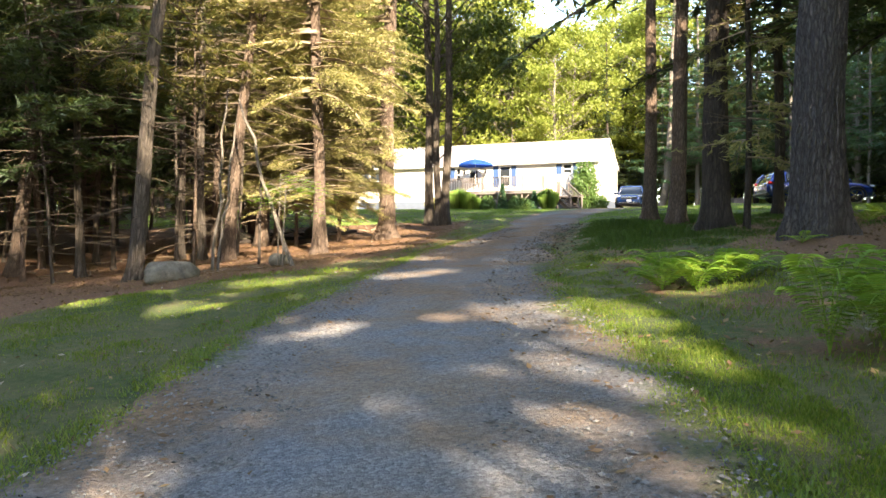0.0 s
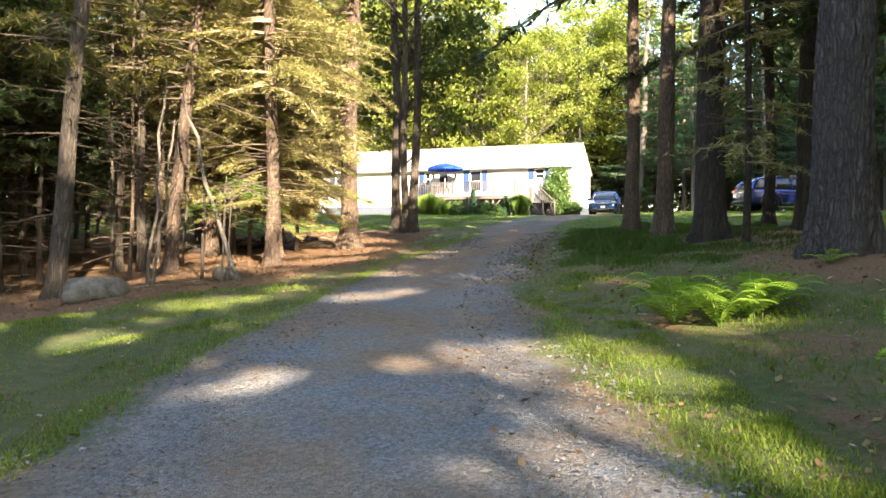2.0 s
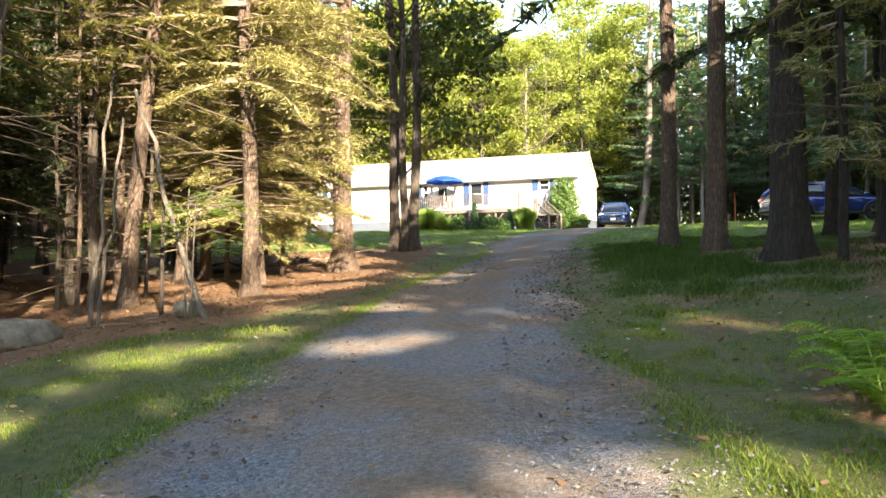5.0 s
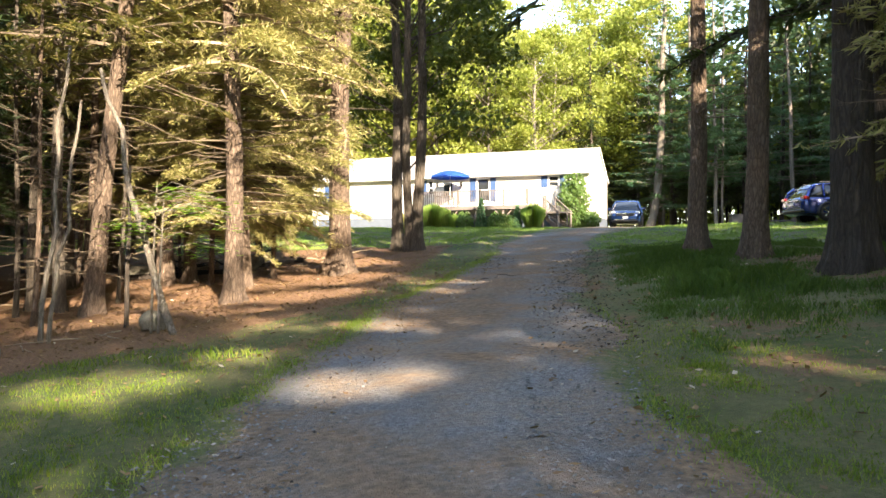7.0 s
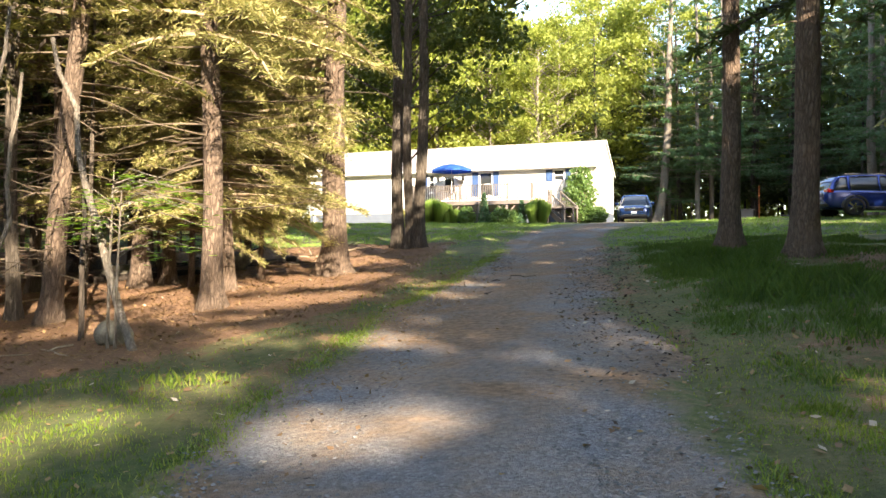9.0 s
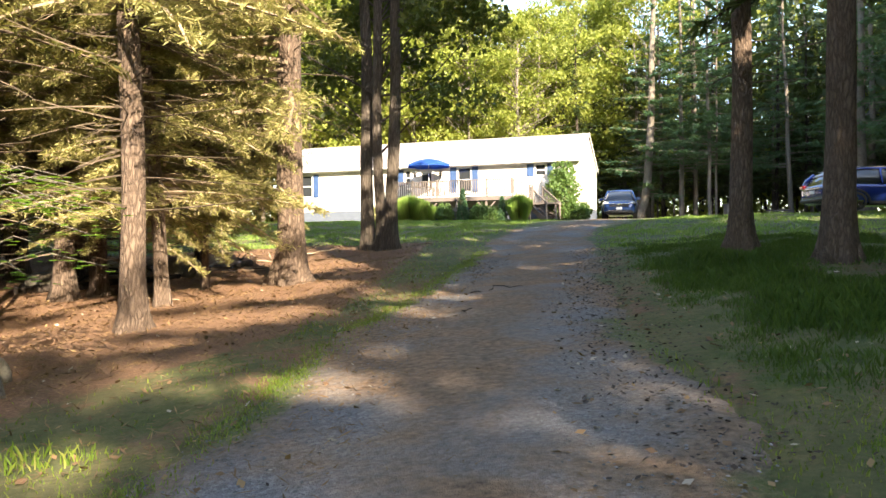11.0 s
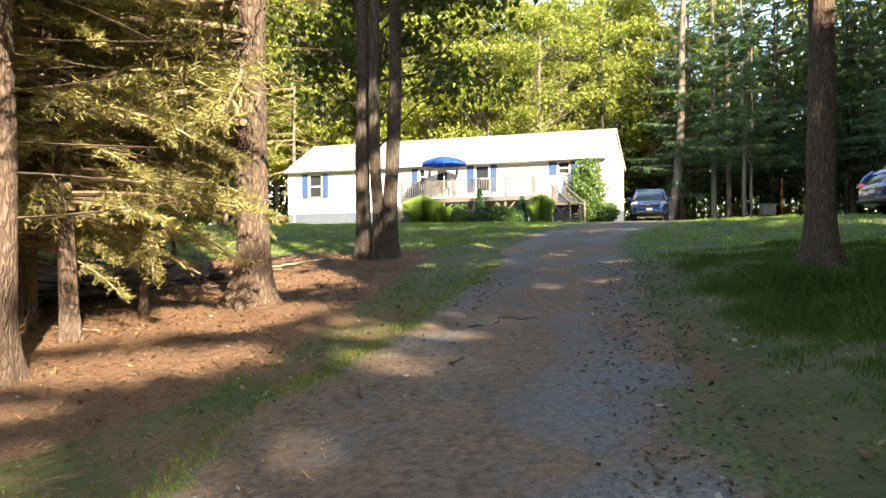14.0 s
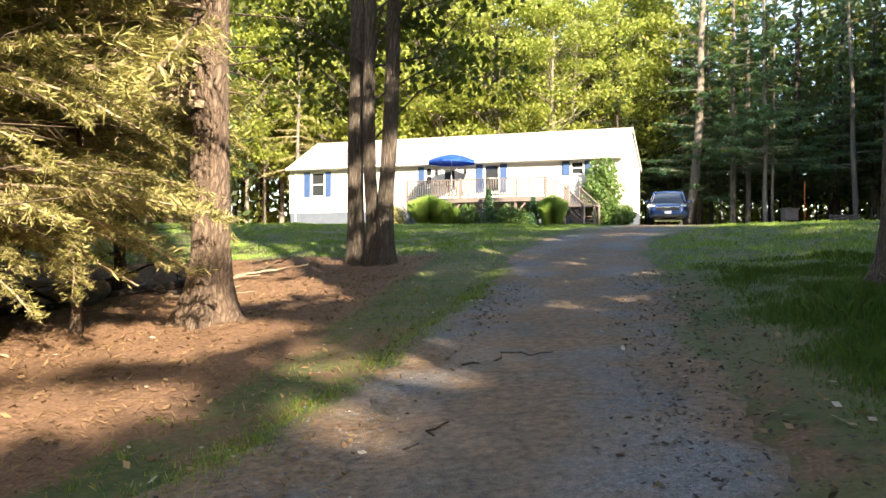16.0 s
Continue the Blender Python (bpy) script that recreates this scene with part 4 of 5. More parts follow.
umb = thing("patio_umbrella", in_house(11.0, -1.8, DZ), "open bright blue patio umbrella on the deck", "umbrella")
lv, lf = [], []
tube([(0, 0, .02), (0, 0, 2.45)], [.02, .02], 8, lv, lf)
part("pole", mesh_of("pole", lv, lf, PLASTIC), None, umb)
part("base", boxes(((-.22, -.22, 0), (.22, .22, .07)), bevel=.03), BLACKTRIM, umb)
bm = bmesh.new()
top = bm.verts.new((0, 0, 2.45))
rim = [bm.verts.new((1.32 * math.cos(k * math.pi / 4), 1.32 * math.sin(k * math.pi / 4), 2.05)) for k in range(8)]
mids = [bm.verts.new((.7 * math.cos(k * math.pi / 4), .7 * math.sin(k * math.pi / 4), 2.30)) for k in range(8)]
hem = [bm.verts.new((1.33 * math.cos(k * math.pi / 4), 1.33 * math.sin(k * math.pi / 4), 1.93)) for k in range(8)]
for k in range(8):
    j = (k + 1) % 8
    bm.faces.new((top, mids[k], mids[j]))
    bm.faces.new((mids[k], rim[k], rim[j], mids[j]))
    bm.faces.new((rim[k], hem[k], hem[j], rim[j]))
bmesh.ops.solidify(bm, geom=bm.faces[:], thickness=.012)
part("canopy", bm, BLUECLOTH, umb)
for k in range(8):
    lv, lf = [], []
    a = k * math.pi / 4
    tube([(.02 * math.cos(a), .02 * math.sin(a), 2.42), (.7 * math.cos(a), .7 * math.sin(a), 2.27), (1.3 * math.cos(a), 1.3 * math.sin(a), 2.03)], [.008] * 3, 5, lv, lf)
    part("rib", mesh_of("rib", lv, lf, ALLOY), None, umb)


def chair_at(m):
    c = thing("patio_chair", m, "pale slatted patio chair on the deck", "chair", "chairs on the deck")
    for x in (-.24, .24):
        for y in (-.22, .22):
            part("leg", boxes(((x - .02, y - .02, 0), (x + .02, y + .02, .42 if y < 0 else .92)), bevel=.004), PLASTIC, c)
        part("armrest", boxes(((x - .03, -.26, .62), (x + .03, .24, .65)), bevel=.006), PLASTIC, c)
    for i in range(5):
        part("slat", boxes(((-.22, -.22 + i * .095, .42), (.22, -.14 + i * .095, .44)), bevel=.003), PLASTIC, c)
    for i in range(5):
        part("back_slat", boxes(((-.2 + i * .09, .20, .46), (-.14 + i * .09, .225, .95)), bevel=.003), PLASTIC, c)
    return c


chair_at(in_house(11.75, -2.2, DZ, 60))
chair_at(in_house(9.9, -2.2, DZ, -70))
tb = thing("patio_table", in_house(10.8, -2.5, DZ), "small dark patio table on the deck", "table")
part("tabletop", boxes(((-.5, -.35, .68), (.5, .35, .72)), bevel=.02), BLACKTRIM, tb)
for x in (-.42, .42):
    for y in (-.28, .28):
        part("leg", boxes(((x - .02, y - .02, 0), (x + .02, y + .02, .68))), BLACKTRIM, tb)

# ---- planting along the deck ----
def grass_clump(u, v, r, h, count, seed, label):
    g = np.random.default_rng(seed)
    m = in_house(u, v, 0)
    p = m.translation
    t = thing("ornamental_grass", pose(p.x, p.y, gz(p.x, p.y)), label, "plant", "plants along the deck")
    a, q = g.uniform(0, 6.283, count), g.uniform(0, 1, count) ** .6
    out = np.stack([np.cos(a), np.sin(a), 0 * a], -1)
    hh = h * g.uniform(.7, 1.1, count) * (1 - .25 * q)
    base = out * (q * r * .55)[:, None]
    mid = base + out * (q * r * .12)[:, None] + np.array([0, 0, 1.]) * (hh * .6)[:, None]
    tip = base + out * (q * r * .45 + .05)[:, None] + np.array([0, 0, 1.]) * (hh * (1 - .1 * q))[:, None]
    side = np.stack([-out[:, 1], out[:, 0], 0 * a], -1) * .014
    v4 = np.stack([base - side, base + side, mid + side, tip, mid - side], 1).reshape(-1, 3)
    part("blades", mesh_of("blades", v4, np.arange(len(v4)).reshape(-1, 5), LAWN), None, t)


def shrub(name, u, v, w, h, count, leaf, seed, label, cone=0.0, material=GARDEN, x=None, y=None):
    g = np.random.default_rng(seed)
    if x is None:
        p = in_house(u, v, 0).translation
        x, y = p.x, p.y
    t = thing(name, pose(x, y, gz(x, y)), label, "shrub", "plants along the deck")
    s = g.uniform(0, 1, count)
    rad = w / 2 * ((1 - s) ** .8 if cone else np.sin(np.pi * np.clip(.15 + .8 * s, 0, 1)) ** .6)
    a = g.uniform(0, 6.283, count)
    k = g.uniform(.35, 1.08, count) ** .5 * (1 + (0 if cone else .32) * np.sin(a * 3 + s * 7 + seed) * np.sin(s * 9 + a))
    s = s * (1 + (0 if cone else .12) * np.sin(a * 4 + seed))
    c = np.stack([np.cos(a) * rad * k, np.sin(a) * rad * k, .05 + s * h], -1) + g.normal(0, .04, (count, 3))
    d = unit(g.normal(0, 1, (count, 3)) + np.array([0, 0, .6]))
    cr = unit(np.cross(d, g.normal(0, 1, (count, 3))))
    sz = leaf * g.uniform(.6, 1.3, (count, 1))
    vv, ff = quads(c, d * sz, cr * sz * .5)
    part("foliage", mesh_of("foliage", vv, ff, material), None, t)
    lv, lf = [], []
    for _ in range(7):
        e = np.array([g.uniform(-.3, .3) * w, g.uniform(-.3, .3) * w, h * .75])
        tube([(0, 0, -.05), e * .5 + g.normal(0, .03, 3), e], [.02, .014, .006], 4, lv, lf)
    part("stems", mesh_of("stems", lv, lf, TWIG), None, t)


grass_clump(10.5, -3.8, 1.15, 1.55, 4200, 31, "large clump of tall green ornamental grass")
grass_clump(11.5, -3.6, .7, 1.2, 600, 32, "clump of tall green ornamental grass")
grass_clump(17.0, -3.9, .75, 1.6, 2600, 33, "large clump of tall green ornamental grass by the steps")
shrub("arborvitae", 13.75, -3.9, .75, 1.75, 2600, .06, 34, "small cone-shaped evergreen shrub", 1.0, NEEDLE_DEEP)
shrub("arborvitae", 16.0, -3.8, .6, 1.3, 1800, .06, 35, "small cone-shaped evergreen shrub", 1.0, NEEDLE_DEEP)
shrub("garden_shrub", 12.6, -3.7, 1.1, .9, 1500, .07, 36, "low leafy garden shrub below the deck")
shrub("garden_shrub", 14.7, -3.7, 1.2, .85, 1500, .07, 37, "low leafy garden shrub below the deck")
shrub("garden_shrub", 15.4, -3.8, 1.1, .7, 1500, .07, 38, "low leafy garden shrub below the deck")
shrub("garden_shrub", 7.6, -1.6, 1.1, .9, 1200, .07, 39, "small dull-green shrub beside the wall", 0, NEEDLE)
shrub("tall_shrub", 18.85, -.8, 1.7, 3.1, 5200, .09, 40, "tall leafy green shrub by the house corner")
shrub("garden_shrub", 19.9, -.9, 1.2, .9, 2200, .07, 41, "low leafy garden shrub beside the steps")

# ---- vehicles ----
def loft(stations, section):
    """A skin over cross sections; section(station) gives points round half the car, from the middle below to the middle above."""
    rings = []
    for s in stations:
        half = section(s)
        rings.append([(s[0], y, z) for y, z in half] + [(s[0], -y, z) for y, z in half[-2:0:-1]])
    n = len(rings[0])
    verts = [p for r in rings for p in r]
    faces = [(i * n + j, i * n + (j + 1) % n, (i + 1) * n + (j + 1) % n, (i + 1) * n + j) for i in range(len(rings) - 1) for j in range(n)]
    faces += [tuple(range(n))[::-1], tuple((len(rings) - 1) * n + j for j in range(n))]
    return verts, faces


def body_section(s):
    x, w, zb, zt = s
    m = (zb + zt) / 2
    return [(0, zb), (w * .86, zb), (w * .97, zb + .1), (w, m), (w * .985, zt - .16), (w * .95, zt - .05), (w * .80, zt), (0, zt + .025)]


def cabin_section(s):
    x, wb, wt, zb, zt = s
    return [(0, zb), (wb, zb), (wb * .6 + wt * .4, zb * .6 + zt * .4), (wt, zt - .06), (wt * .82, zt), (0, zt + .02)]


def wheel(owner, x, y, r):
    lv, lf = [], []
    w = .115
    for dx, rr in ((-w, r * .72), (-w, r * .93), (-w * .7, r), (w * .7, r), (w, r * .93), (w, r * .72)):
        lv += [(rr * math.cos(a * math.pi / 14), dx, rr * math.sin(a * math.pi / 14)) for a in range(28)]
    for k in range(5):
        for j in range(28):
            lf.append((k * 28 + j, k * 28 + (j + 1) % 28, (k + 1) * 28 + (j + 1) % 28, (k + 1) * 28 + j))
    t = part("wheel", mesh_of("tyre", lv, lf, RUBBER, True), None, owner, "black rubber tyre")
    t.location = (x, y, r)
    bm = bmesh.new()
    bmesh.ops.create_cone(bm, cap_ends=True, segments=28, radius1=r * .72, radius2=r * .72, depth=.1)
    bmesh.ops.rotate(bm, cent=(0, 0, 0), matrix=Matrix.Rotation(math.pi / 2, 3, 'X'), verts=bm.verts)
    part("hub", bm, BLACKTRIM, t)
    sg = 1 if y > 0 else -1
    bm = bmesh.new()
    for k in range(5):
        a = k * math.tau / 5
        v = bmesh.ops.create_cube(bm, size=1, matrix=Matrix.Rotation(a, 4, 'Y') @ Matrix.Translation((r * .38, sg * .065, 0)) @ Matrix.Diagonal((r * .64, .03, r * .22, 1)))
    bmesh.ops.create_cone(bm, cap_ends=True, segments=16, radius1=r * .17, radius2=r * .17, depth=.05, matrix=Matrix.Translation((0, sg * .07, 0)) @ Matrix.Rotation(math.pi / 2, 4, 'X'))
    part("rim", bm, ALLOY, t, "silver alloy rim")


def suv(m, colour, label, size=1.0, tall=1.0):
    c = thing("suv_car", m @ Matrix.Diagonal((size, size, tall, 1)), label, "car")
    v, f = loft([(-2.31, .70, .50, .90), (-2.26, .84, .36, 1.0), (-2.0, .90, .28, 1.05), (-1.3, .925, .24, 1.05), (0, .93, .24, 1.03), (.9, .925, .24, 1.03), (1.3, .92, .24, 1.02), (1.75, .90, .25, .97), (2.08, .85, .27, .90), (2.24, .76, .32, .80), (2.31, .62, .40, .72)], body_section)
    part("body", mesh_of("body", v, f, colour, True), None, c)
    v, f = loft([(-2.16, .78, .70, 1.0, 1.08), (-1.98, .83, .66, 1.0, 1.38), (-1.72, .85, .66, 1.0, 1.58), (-1.0, .86, .66, 1.0, 1.655), (-.2, .86, .66, 1.0, 1.66), (.25, .85, .64, 1.0, 1.61), (.75, .84, .68, 1.0, 1.34), (1.22, .80, .74, 1.0, 1.05)], cabin_section)
    part("glasshouse", mesh_of("glasshouse", v, f, GLASS, True), None, c, "dark car glass")
    v, f = loft([(-2.0, .80, .68, 1.36, 1.41), (-1.75, .72, .665, 1.56, 1.605), (-1.0, .70, .665, 1.60, 1.68), (-.2, .70, .665, 1.60, 1.685), (.28, .69, .645, 1.56, 1.63)], lambda s: [(0, s[3]), (s[2] * 1.02, s[3]), (s[2], s[4] - .03), (s[2] * .8, s[4]), (0, s[4] + .02)])
    part("roof", mesh_of("roof", v, f, colour, True), None, c)
    for y in (-1, 1):
        for path, r in (([(.25, .655, 1.60), (.75, .74, 1.33), (1.24, .82, 1.04)], .045), ([(-.45, .67, 1.62), (-.5, .80, 1.3), (-.5, .885, 1.0)], .04), ([(-1.5, .68, 1.60), (-1.55, .81, 1.3), (-1.55, .885, 1.0)], .05), ([(-1.85, .68, 1.50), (-2.05, .78, 1.28), (-2.15, .83, 1.02)], .09)):
            lv, lf = [], []
            tube([(a, b * y, d) for a, b, d in path], [r] * 3, 6, lv, lf)
            part("pillar", mesh_of("pillar", lv, lf, colour), None, c)
        for x in (-1.38, 1.36):
            wheel(c, x, y * .83, .355)
            lv, lf = [], []
            tube([(x + .43 * math.cos(a), y * .925, .355 + .43 * math.sin(a)) for a in np.linspace(-.1, math.pi + .1, 12)], [.045] * 12, 5, lv, lf)
            part("wheel_arch", mesh_of("wheel_arch", lv, lf, BLACKTRIM), None, c, "black arch trim")
        part("sill", boxes(((-.95, y * .90 - .03, .24), (.92, y * .90 + .045, .36)), bevel=.02), BLACKTRIM, c)
        part("mirror", boxes(((.92, y * 1.0 - .11, 1.02), (1.08, y * 1.0 + .11, 1.18)), bevel=.04), colour, c)
        h = part("headlight", boxes(((1.98, y * .70 - .14, .78), (2.225, y * .70 + .14, .885)), bevel=.03), LAMPGLASS, c, "clear headlight")
        part("tail_light", boxes(((-2.29, y * .74 - .13, .92), (-2.05, y * .74 + .15, 1.08)), bevel=.03), REDGLASS, c, "red tail light")
        part("fog_lamp", boxes(((2.15, y * .62 - .1, .44), (2.27, y * .62 + .1, .54)), bevel=.02), BLACKTRIM, c)
        part("door_handle", boxes(((-.3, y * .93 - .02, .90), (-.1, y * .93 + .03, .94)), bevel=.008), CHROME, c)
        part("roof_rail", boxes(((-1.6, y * .62 - .02, 1.665), (.1, y * .62 + .02, 1.71)), bevel=.01), BLACKTRIM, c)
    part("grille", boxes(((2.18, -.52, .62), (2.33, .52, .74)), bevel=.02), BLACKTRIM, c)
    part("grille_bar", boxes(((2.2, -.56, .755), (2.335, .56, .80)), bevel=.015), CHROME, c, "chrome grille bar")
    part("badge", boxes(((2.32, -.09, .73), (2.35, .09, .81)), bevel=.02), CHROME, c)
    part("bumper", boxes(((2.0, -.75, .30), (2.33, .75, .40)), bevel=.04), BLACKTRIM, c)
    part("bumper_strip", boxes(((2.25, -.6, .405), (2.335, .6, .43)), bevel=.008), CHROME, c)
    part("licence_plate", boxes(((2.325, -.15, .47), (2.345, .15, .60)), bevel=.004), PLATE, c, "white licence plate")
    part("rear_plate", boxes(((-2.335, -.15, .70), (-2.30, .15, .83)), bevel=.004), PLATE, c, "white licence plate")
    part("rear_bumper", boxes(((-2.35, -.8, .36), (-2.1, .8, .52)), bevel=.05), BLACKTRIM, c)
    part("tailgate_trim", boxes(((-2.33, -.5, .88), (-2.28, .5, .92)), bevel=.01), CHROME, c)
    for y in (-.3, .3):
        lv, lf = [], []
        tube([(1.2, y, 1.07), (1.15, y + .25, 1.09), (1.1, y + .5, 1.11)], [.01] * 3, 4, lv, lf)
        part("wiper", mesh_of("wiper", lv, lf, BLACKTRIM), None, c)
    return c


suv(pose(11.0, 57.0, gz(10.9, 57), 0, 0, -105), CARBLUE, "blue compact SUV parked facing the driveway")
suv(pose(16.75, 40.9, gz(16.7, 40.9) + .02, 0, 0, 2), CARNAVY, "dark blue SUV parked on the lawn", 1.14, .94)

# ---- trees added mostly out of view, so that their shade lies on the drive ----
# Chosen sunlit ground spots (x, y, half sizes); leaves in the way are removed.
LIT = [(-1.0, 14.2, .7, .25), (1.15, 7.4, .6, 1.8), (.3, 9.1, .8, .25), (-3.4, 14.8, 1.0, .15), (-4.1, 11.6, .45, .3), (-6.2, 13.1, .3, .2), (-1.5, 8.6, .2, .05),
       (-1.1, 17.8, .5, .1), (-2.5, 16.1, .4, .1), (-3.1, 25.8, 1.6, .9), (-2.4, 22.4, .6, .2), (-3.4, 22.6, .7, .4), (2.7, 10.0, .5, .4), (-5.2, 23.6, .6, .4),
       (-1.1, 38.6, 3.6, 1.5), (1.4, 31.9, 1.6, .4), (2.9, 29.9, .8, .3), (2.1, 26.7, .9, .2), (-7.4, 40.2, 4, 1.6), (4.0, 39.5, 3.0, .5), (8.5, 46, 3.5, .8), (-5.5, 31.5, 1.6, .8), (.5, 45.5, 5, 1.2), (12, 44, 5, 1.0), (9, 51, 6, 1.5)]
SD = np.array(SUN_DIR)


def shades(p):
    """True for leaves that stay: gaps are cut so that the sun lands in chosen flecks, and on the house and the wood's
    edge.
    """
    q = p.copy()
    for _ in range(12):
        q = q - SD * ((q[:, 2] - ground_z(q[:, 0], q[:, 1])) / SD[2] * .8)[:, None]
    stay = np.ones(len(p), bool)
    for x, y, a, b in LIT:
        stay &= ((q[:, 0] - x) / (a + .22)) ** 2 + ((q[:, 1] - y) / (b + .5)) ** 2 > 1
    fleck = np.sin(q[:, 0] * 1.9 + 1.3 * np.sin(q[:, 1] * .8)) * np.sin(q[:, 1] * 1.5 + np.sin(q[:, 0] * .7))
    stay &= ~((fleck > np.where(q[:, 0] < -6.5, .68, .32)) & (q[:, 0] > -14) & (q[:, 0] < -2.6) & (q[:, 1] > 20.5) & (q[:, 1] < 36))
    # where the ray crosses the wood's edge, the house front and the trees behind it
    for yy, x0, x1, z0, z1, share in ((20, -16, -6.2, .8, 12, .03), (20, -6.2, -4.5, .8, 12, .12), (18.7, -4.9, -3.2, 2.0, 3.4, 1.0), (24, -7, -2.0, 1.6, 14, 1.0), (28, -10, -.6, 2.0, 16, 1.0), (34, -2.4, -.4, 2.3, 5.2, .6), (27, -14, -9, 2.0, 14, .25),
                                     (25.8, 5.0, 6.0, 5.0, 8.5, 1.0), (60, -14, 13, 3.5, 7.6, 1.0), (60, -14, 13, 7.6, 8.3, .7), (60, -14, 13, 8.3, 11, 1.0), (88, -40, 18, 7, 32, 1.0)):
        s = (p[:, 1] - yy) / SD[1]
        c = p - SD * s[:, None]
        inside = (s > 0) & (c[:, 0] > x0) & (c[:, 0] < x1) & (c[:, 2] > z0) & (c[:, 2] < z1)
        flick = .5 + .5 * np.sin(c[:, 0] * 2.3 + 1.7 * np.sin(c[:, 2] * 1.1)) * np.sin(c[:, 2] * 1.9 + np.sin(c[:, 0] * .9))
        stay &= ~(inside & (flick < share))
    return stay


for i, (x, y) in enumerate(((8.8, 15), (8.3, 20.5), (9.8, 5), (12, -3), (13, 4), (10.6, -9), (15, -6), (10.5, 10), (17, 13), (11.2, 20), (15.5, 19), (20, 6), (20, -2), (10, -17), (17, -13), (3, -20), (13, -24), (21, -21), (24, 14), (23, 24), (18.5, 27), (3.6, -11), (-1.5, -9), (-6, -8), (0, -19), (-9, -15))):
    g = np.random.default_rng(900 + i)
    t = thing("added_shade_tree", pose(x, y, gz(x, y)), "tall broad-leaved tree added to shade the driveway", "tree", "shade trees")
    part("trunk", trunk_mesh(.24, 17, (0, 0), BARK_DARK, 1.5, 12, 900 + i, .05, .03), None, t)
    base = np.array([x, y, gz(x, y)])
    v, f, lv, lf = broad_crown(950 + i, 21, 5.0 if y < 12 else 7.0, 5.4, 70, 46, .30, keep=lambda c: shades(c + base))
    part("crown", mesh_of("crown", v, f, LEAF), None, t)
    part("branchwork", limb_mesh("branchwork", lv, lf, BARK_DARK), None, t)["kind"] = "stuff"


# ---- far woods all round ----
def far_woods():
    g = np.random.default_rng(77)
    n = 260000
    a = g.uniform(0, math.tau, n)
    k = 1 + .45 * g.uniform(0, 1, n) ** 1.3
    x, y = 4 + np.cos(a) * 46 * k, 34 + np.sin(a) * 78 * k
    z = ground_z(x, y) + 27 * g.uniform(0, 1, n) ** np.where(g.uniform(0, 1, n) < .4, 3.0, .8) * (.75 + .25 * np.sin(a * 23) * np.sin(a * 61))
    z = np.where((y > 80) & (x > -6) & (x < 18), ground_z(x, y) + (z - ground_z(x, y)) * .6, z)
    z = np.where(y < 0, ground_z(x, y) + (z - ground_z(x, y)) * .5, z)
    c = np.stack([x, y, z], -1)
    d = unit(g.normal(0, 1, (n, 3)))
    cr = unit(np.cross(d, g.normal(0, 1, (n, 3))))
    sz = g.uniform(.22, .5, (n, 1))
    v, f = quads(c, d * sz, cr * sz * .6)
    tagged(new("far_foliage", mesh_of("far_foliage", v, f, LEAF)), "distant green woodland foliage round the clearing", "woodland", kind="stuff")
    # Fill of shade-coloured needles that darkens the gaps between right-hand trunks.
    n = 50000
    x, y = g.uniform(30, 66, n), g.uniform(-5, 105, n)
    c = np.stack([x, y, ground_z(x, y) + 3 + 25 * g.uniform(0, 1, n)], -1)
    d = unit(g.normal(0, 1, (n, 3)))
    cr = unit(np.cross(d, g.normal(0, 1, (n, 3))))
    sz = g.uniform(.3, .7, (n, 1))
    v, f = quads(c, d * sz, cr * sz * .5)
    tagged(new("shaded_foliage", mesh_of("shaded_foliage", v, f, NEEDLE_SHADE)), "evergreen foliage deep in the woods, coloured dark for shade", "woodland", kind="stuff")
    # The left woods get the same fill, its shade likewise in the colour.
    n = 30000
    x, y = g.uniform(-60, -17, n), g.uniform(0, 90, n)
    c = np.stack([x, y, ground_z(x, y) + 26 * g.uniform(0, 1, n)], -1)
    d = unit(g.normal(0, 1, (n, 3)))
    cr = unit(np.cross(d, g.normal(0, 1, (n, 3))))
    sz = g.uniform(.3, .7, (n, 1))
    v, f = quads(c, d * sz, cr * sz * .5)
    tagged(new("shaded_foliage", mesh_of("shaded_foliage", v, f, NEEDLE_SHADE)), "evergreen foliage deep in the woods, coloured dark for shade", "woodland", kind="stuff")
    lv, lf = [], []
    for i in range(420):
        b = g.uniform(0, math.tau)
        q = 1 + .4 * g.uniform()
        px, py = 4 + math.cos(b) * 45 * q, 34 + math.sin(b) * 77 * q
        pz = gz(px, py)
        r = g.uniform(.1, .25)
        tube([(px, py, pz - .3), (px + g.normal(0, .2), py, pz + 8), (px + g.normal(0, .4), py, pz + 20)], [r, r * .7, r * .2] if py > 0 else [r, r * .5, .01], 5, lv, lf)
    tagged(new("far_trunks", mesh_of("far_trunks", lv, lf, BARK_DARK)), "dark distant tree trunks in the woods", "woodland", kind="stuff")


far_woods()


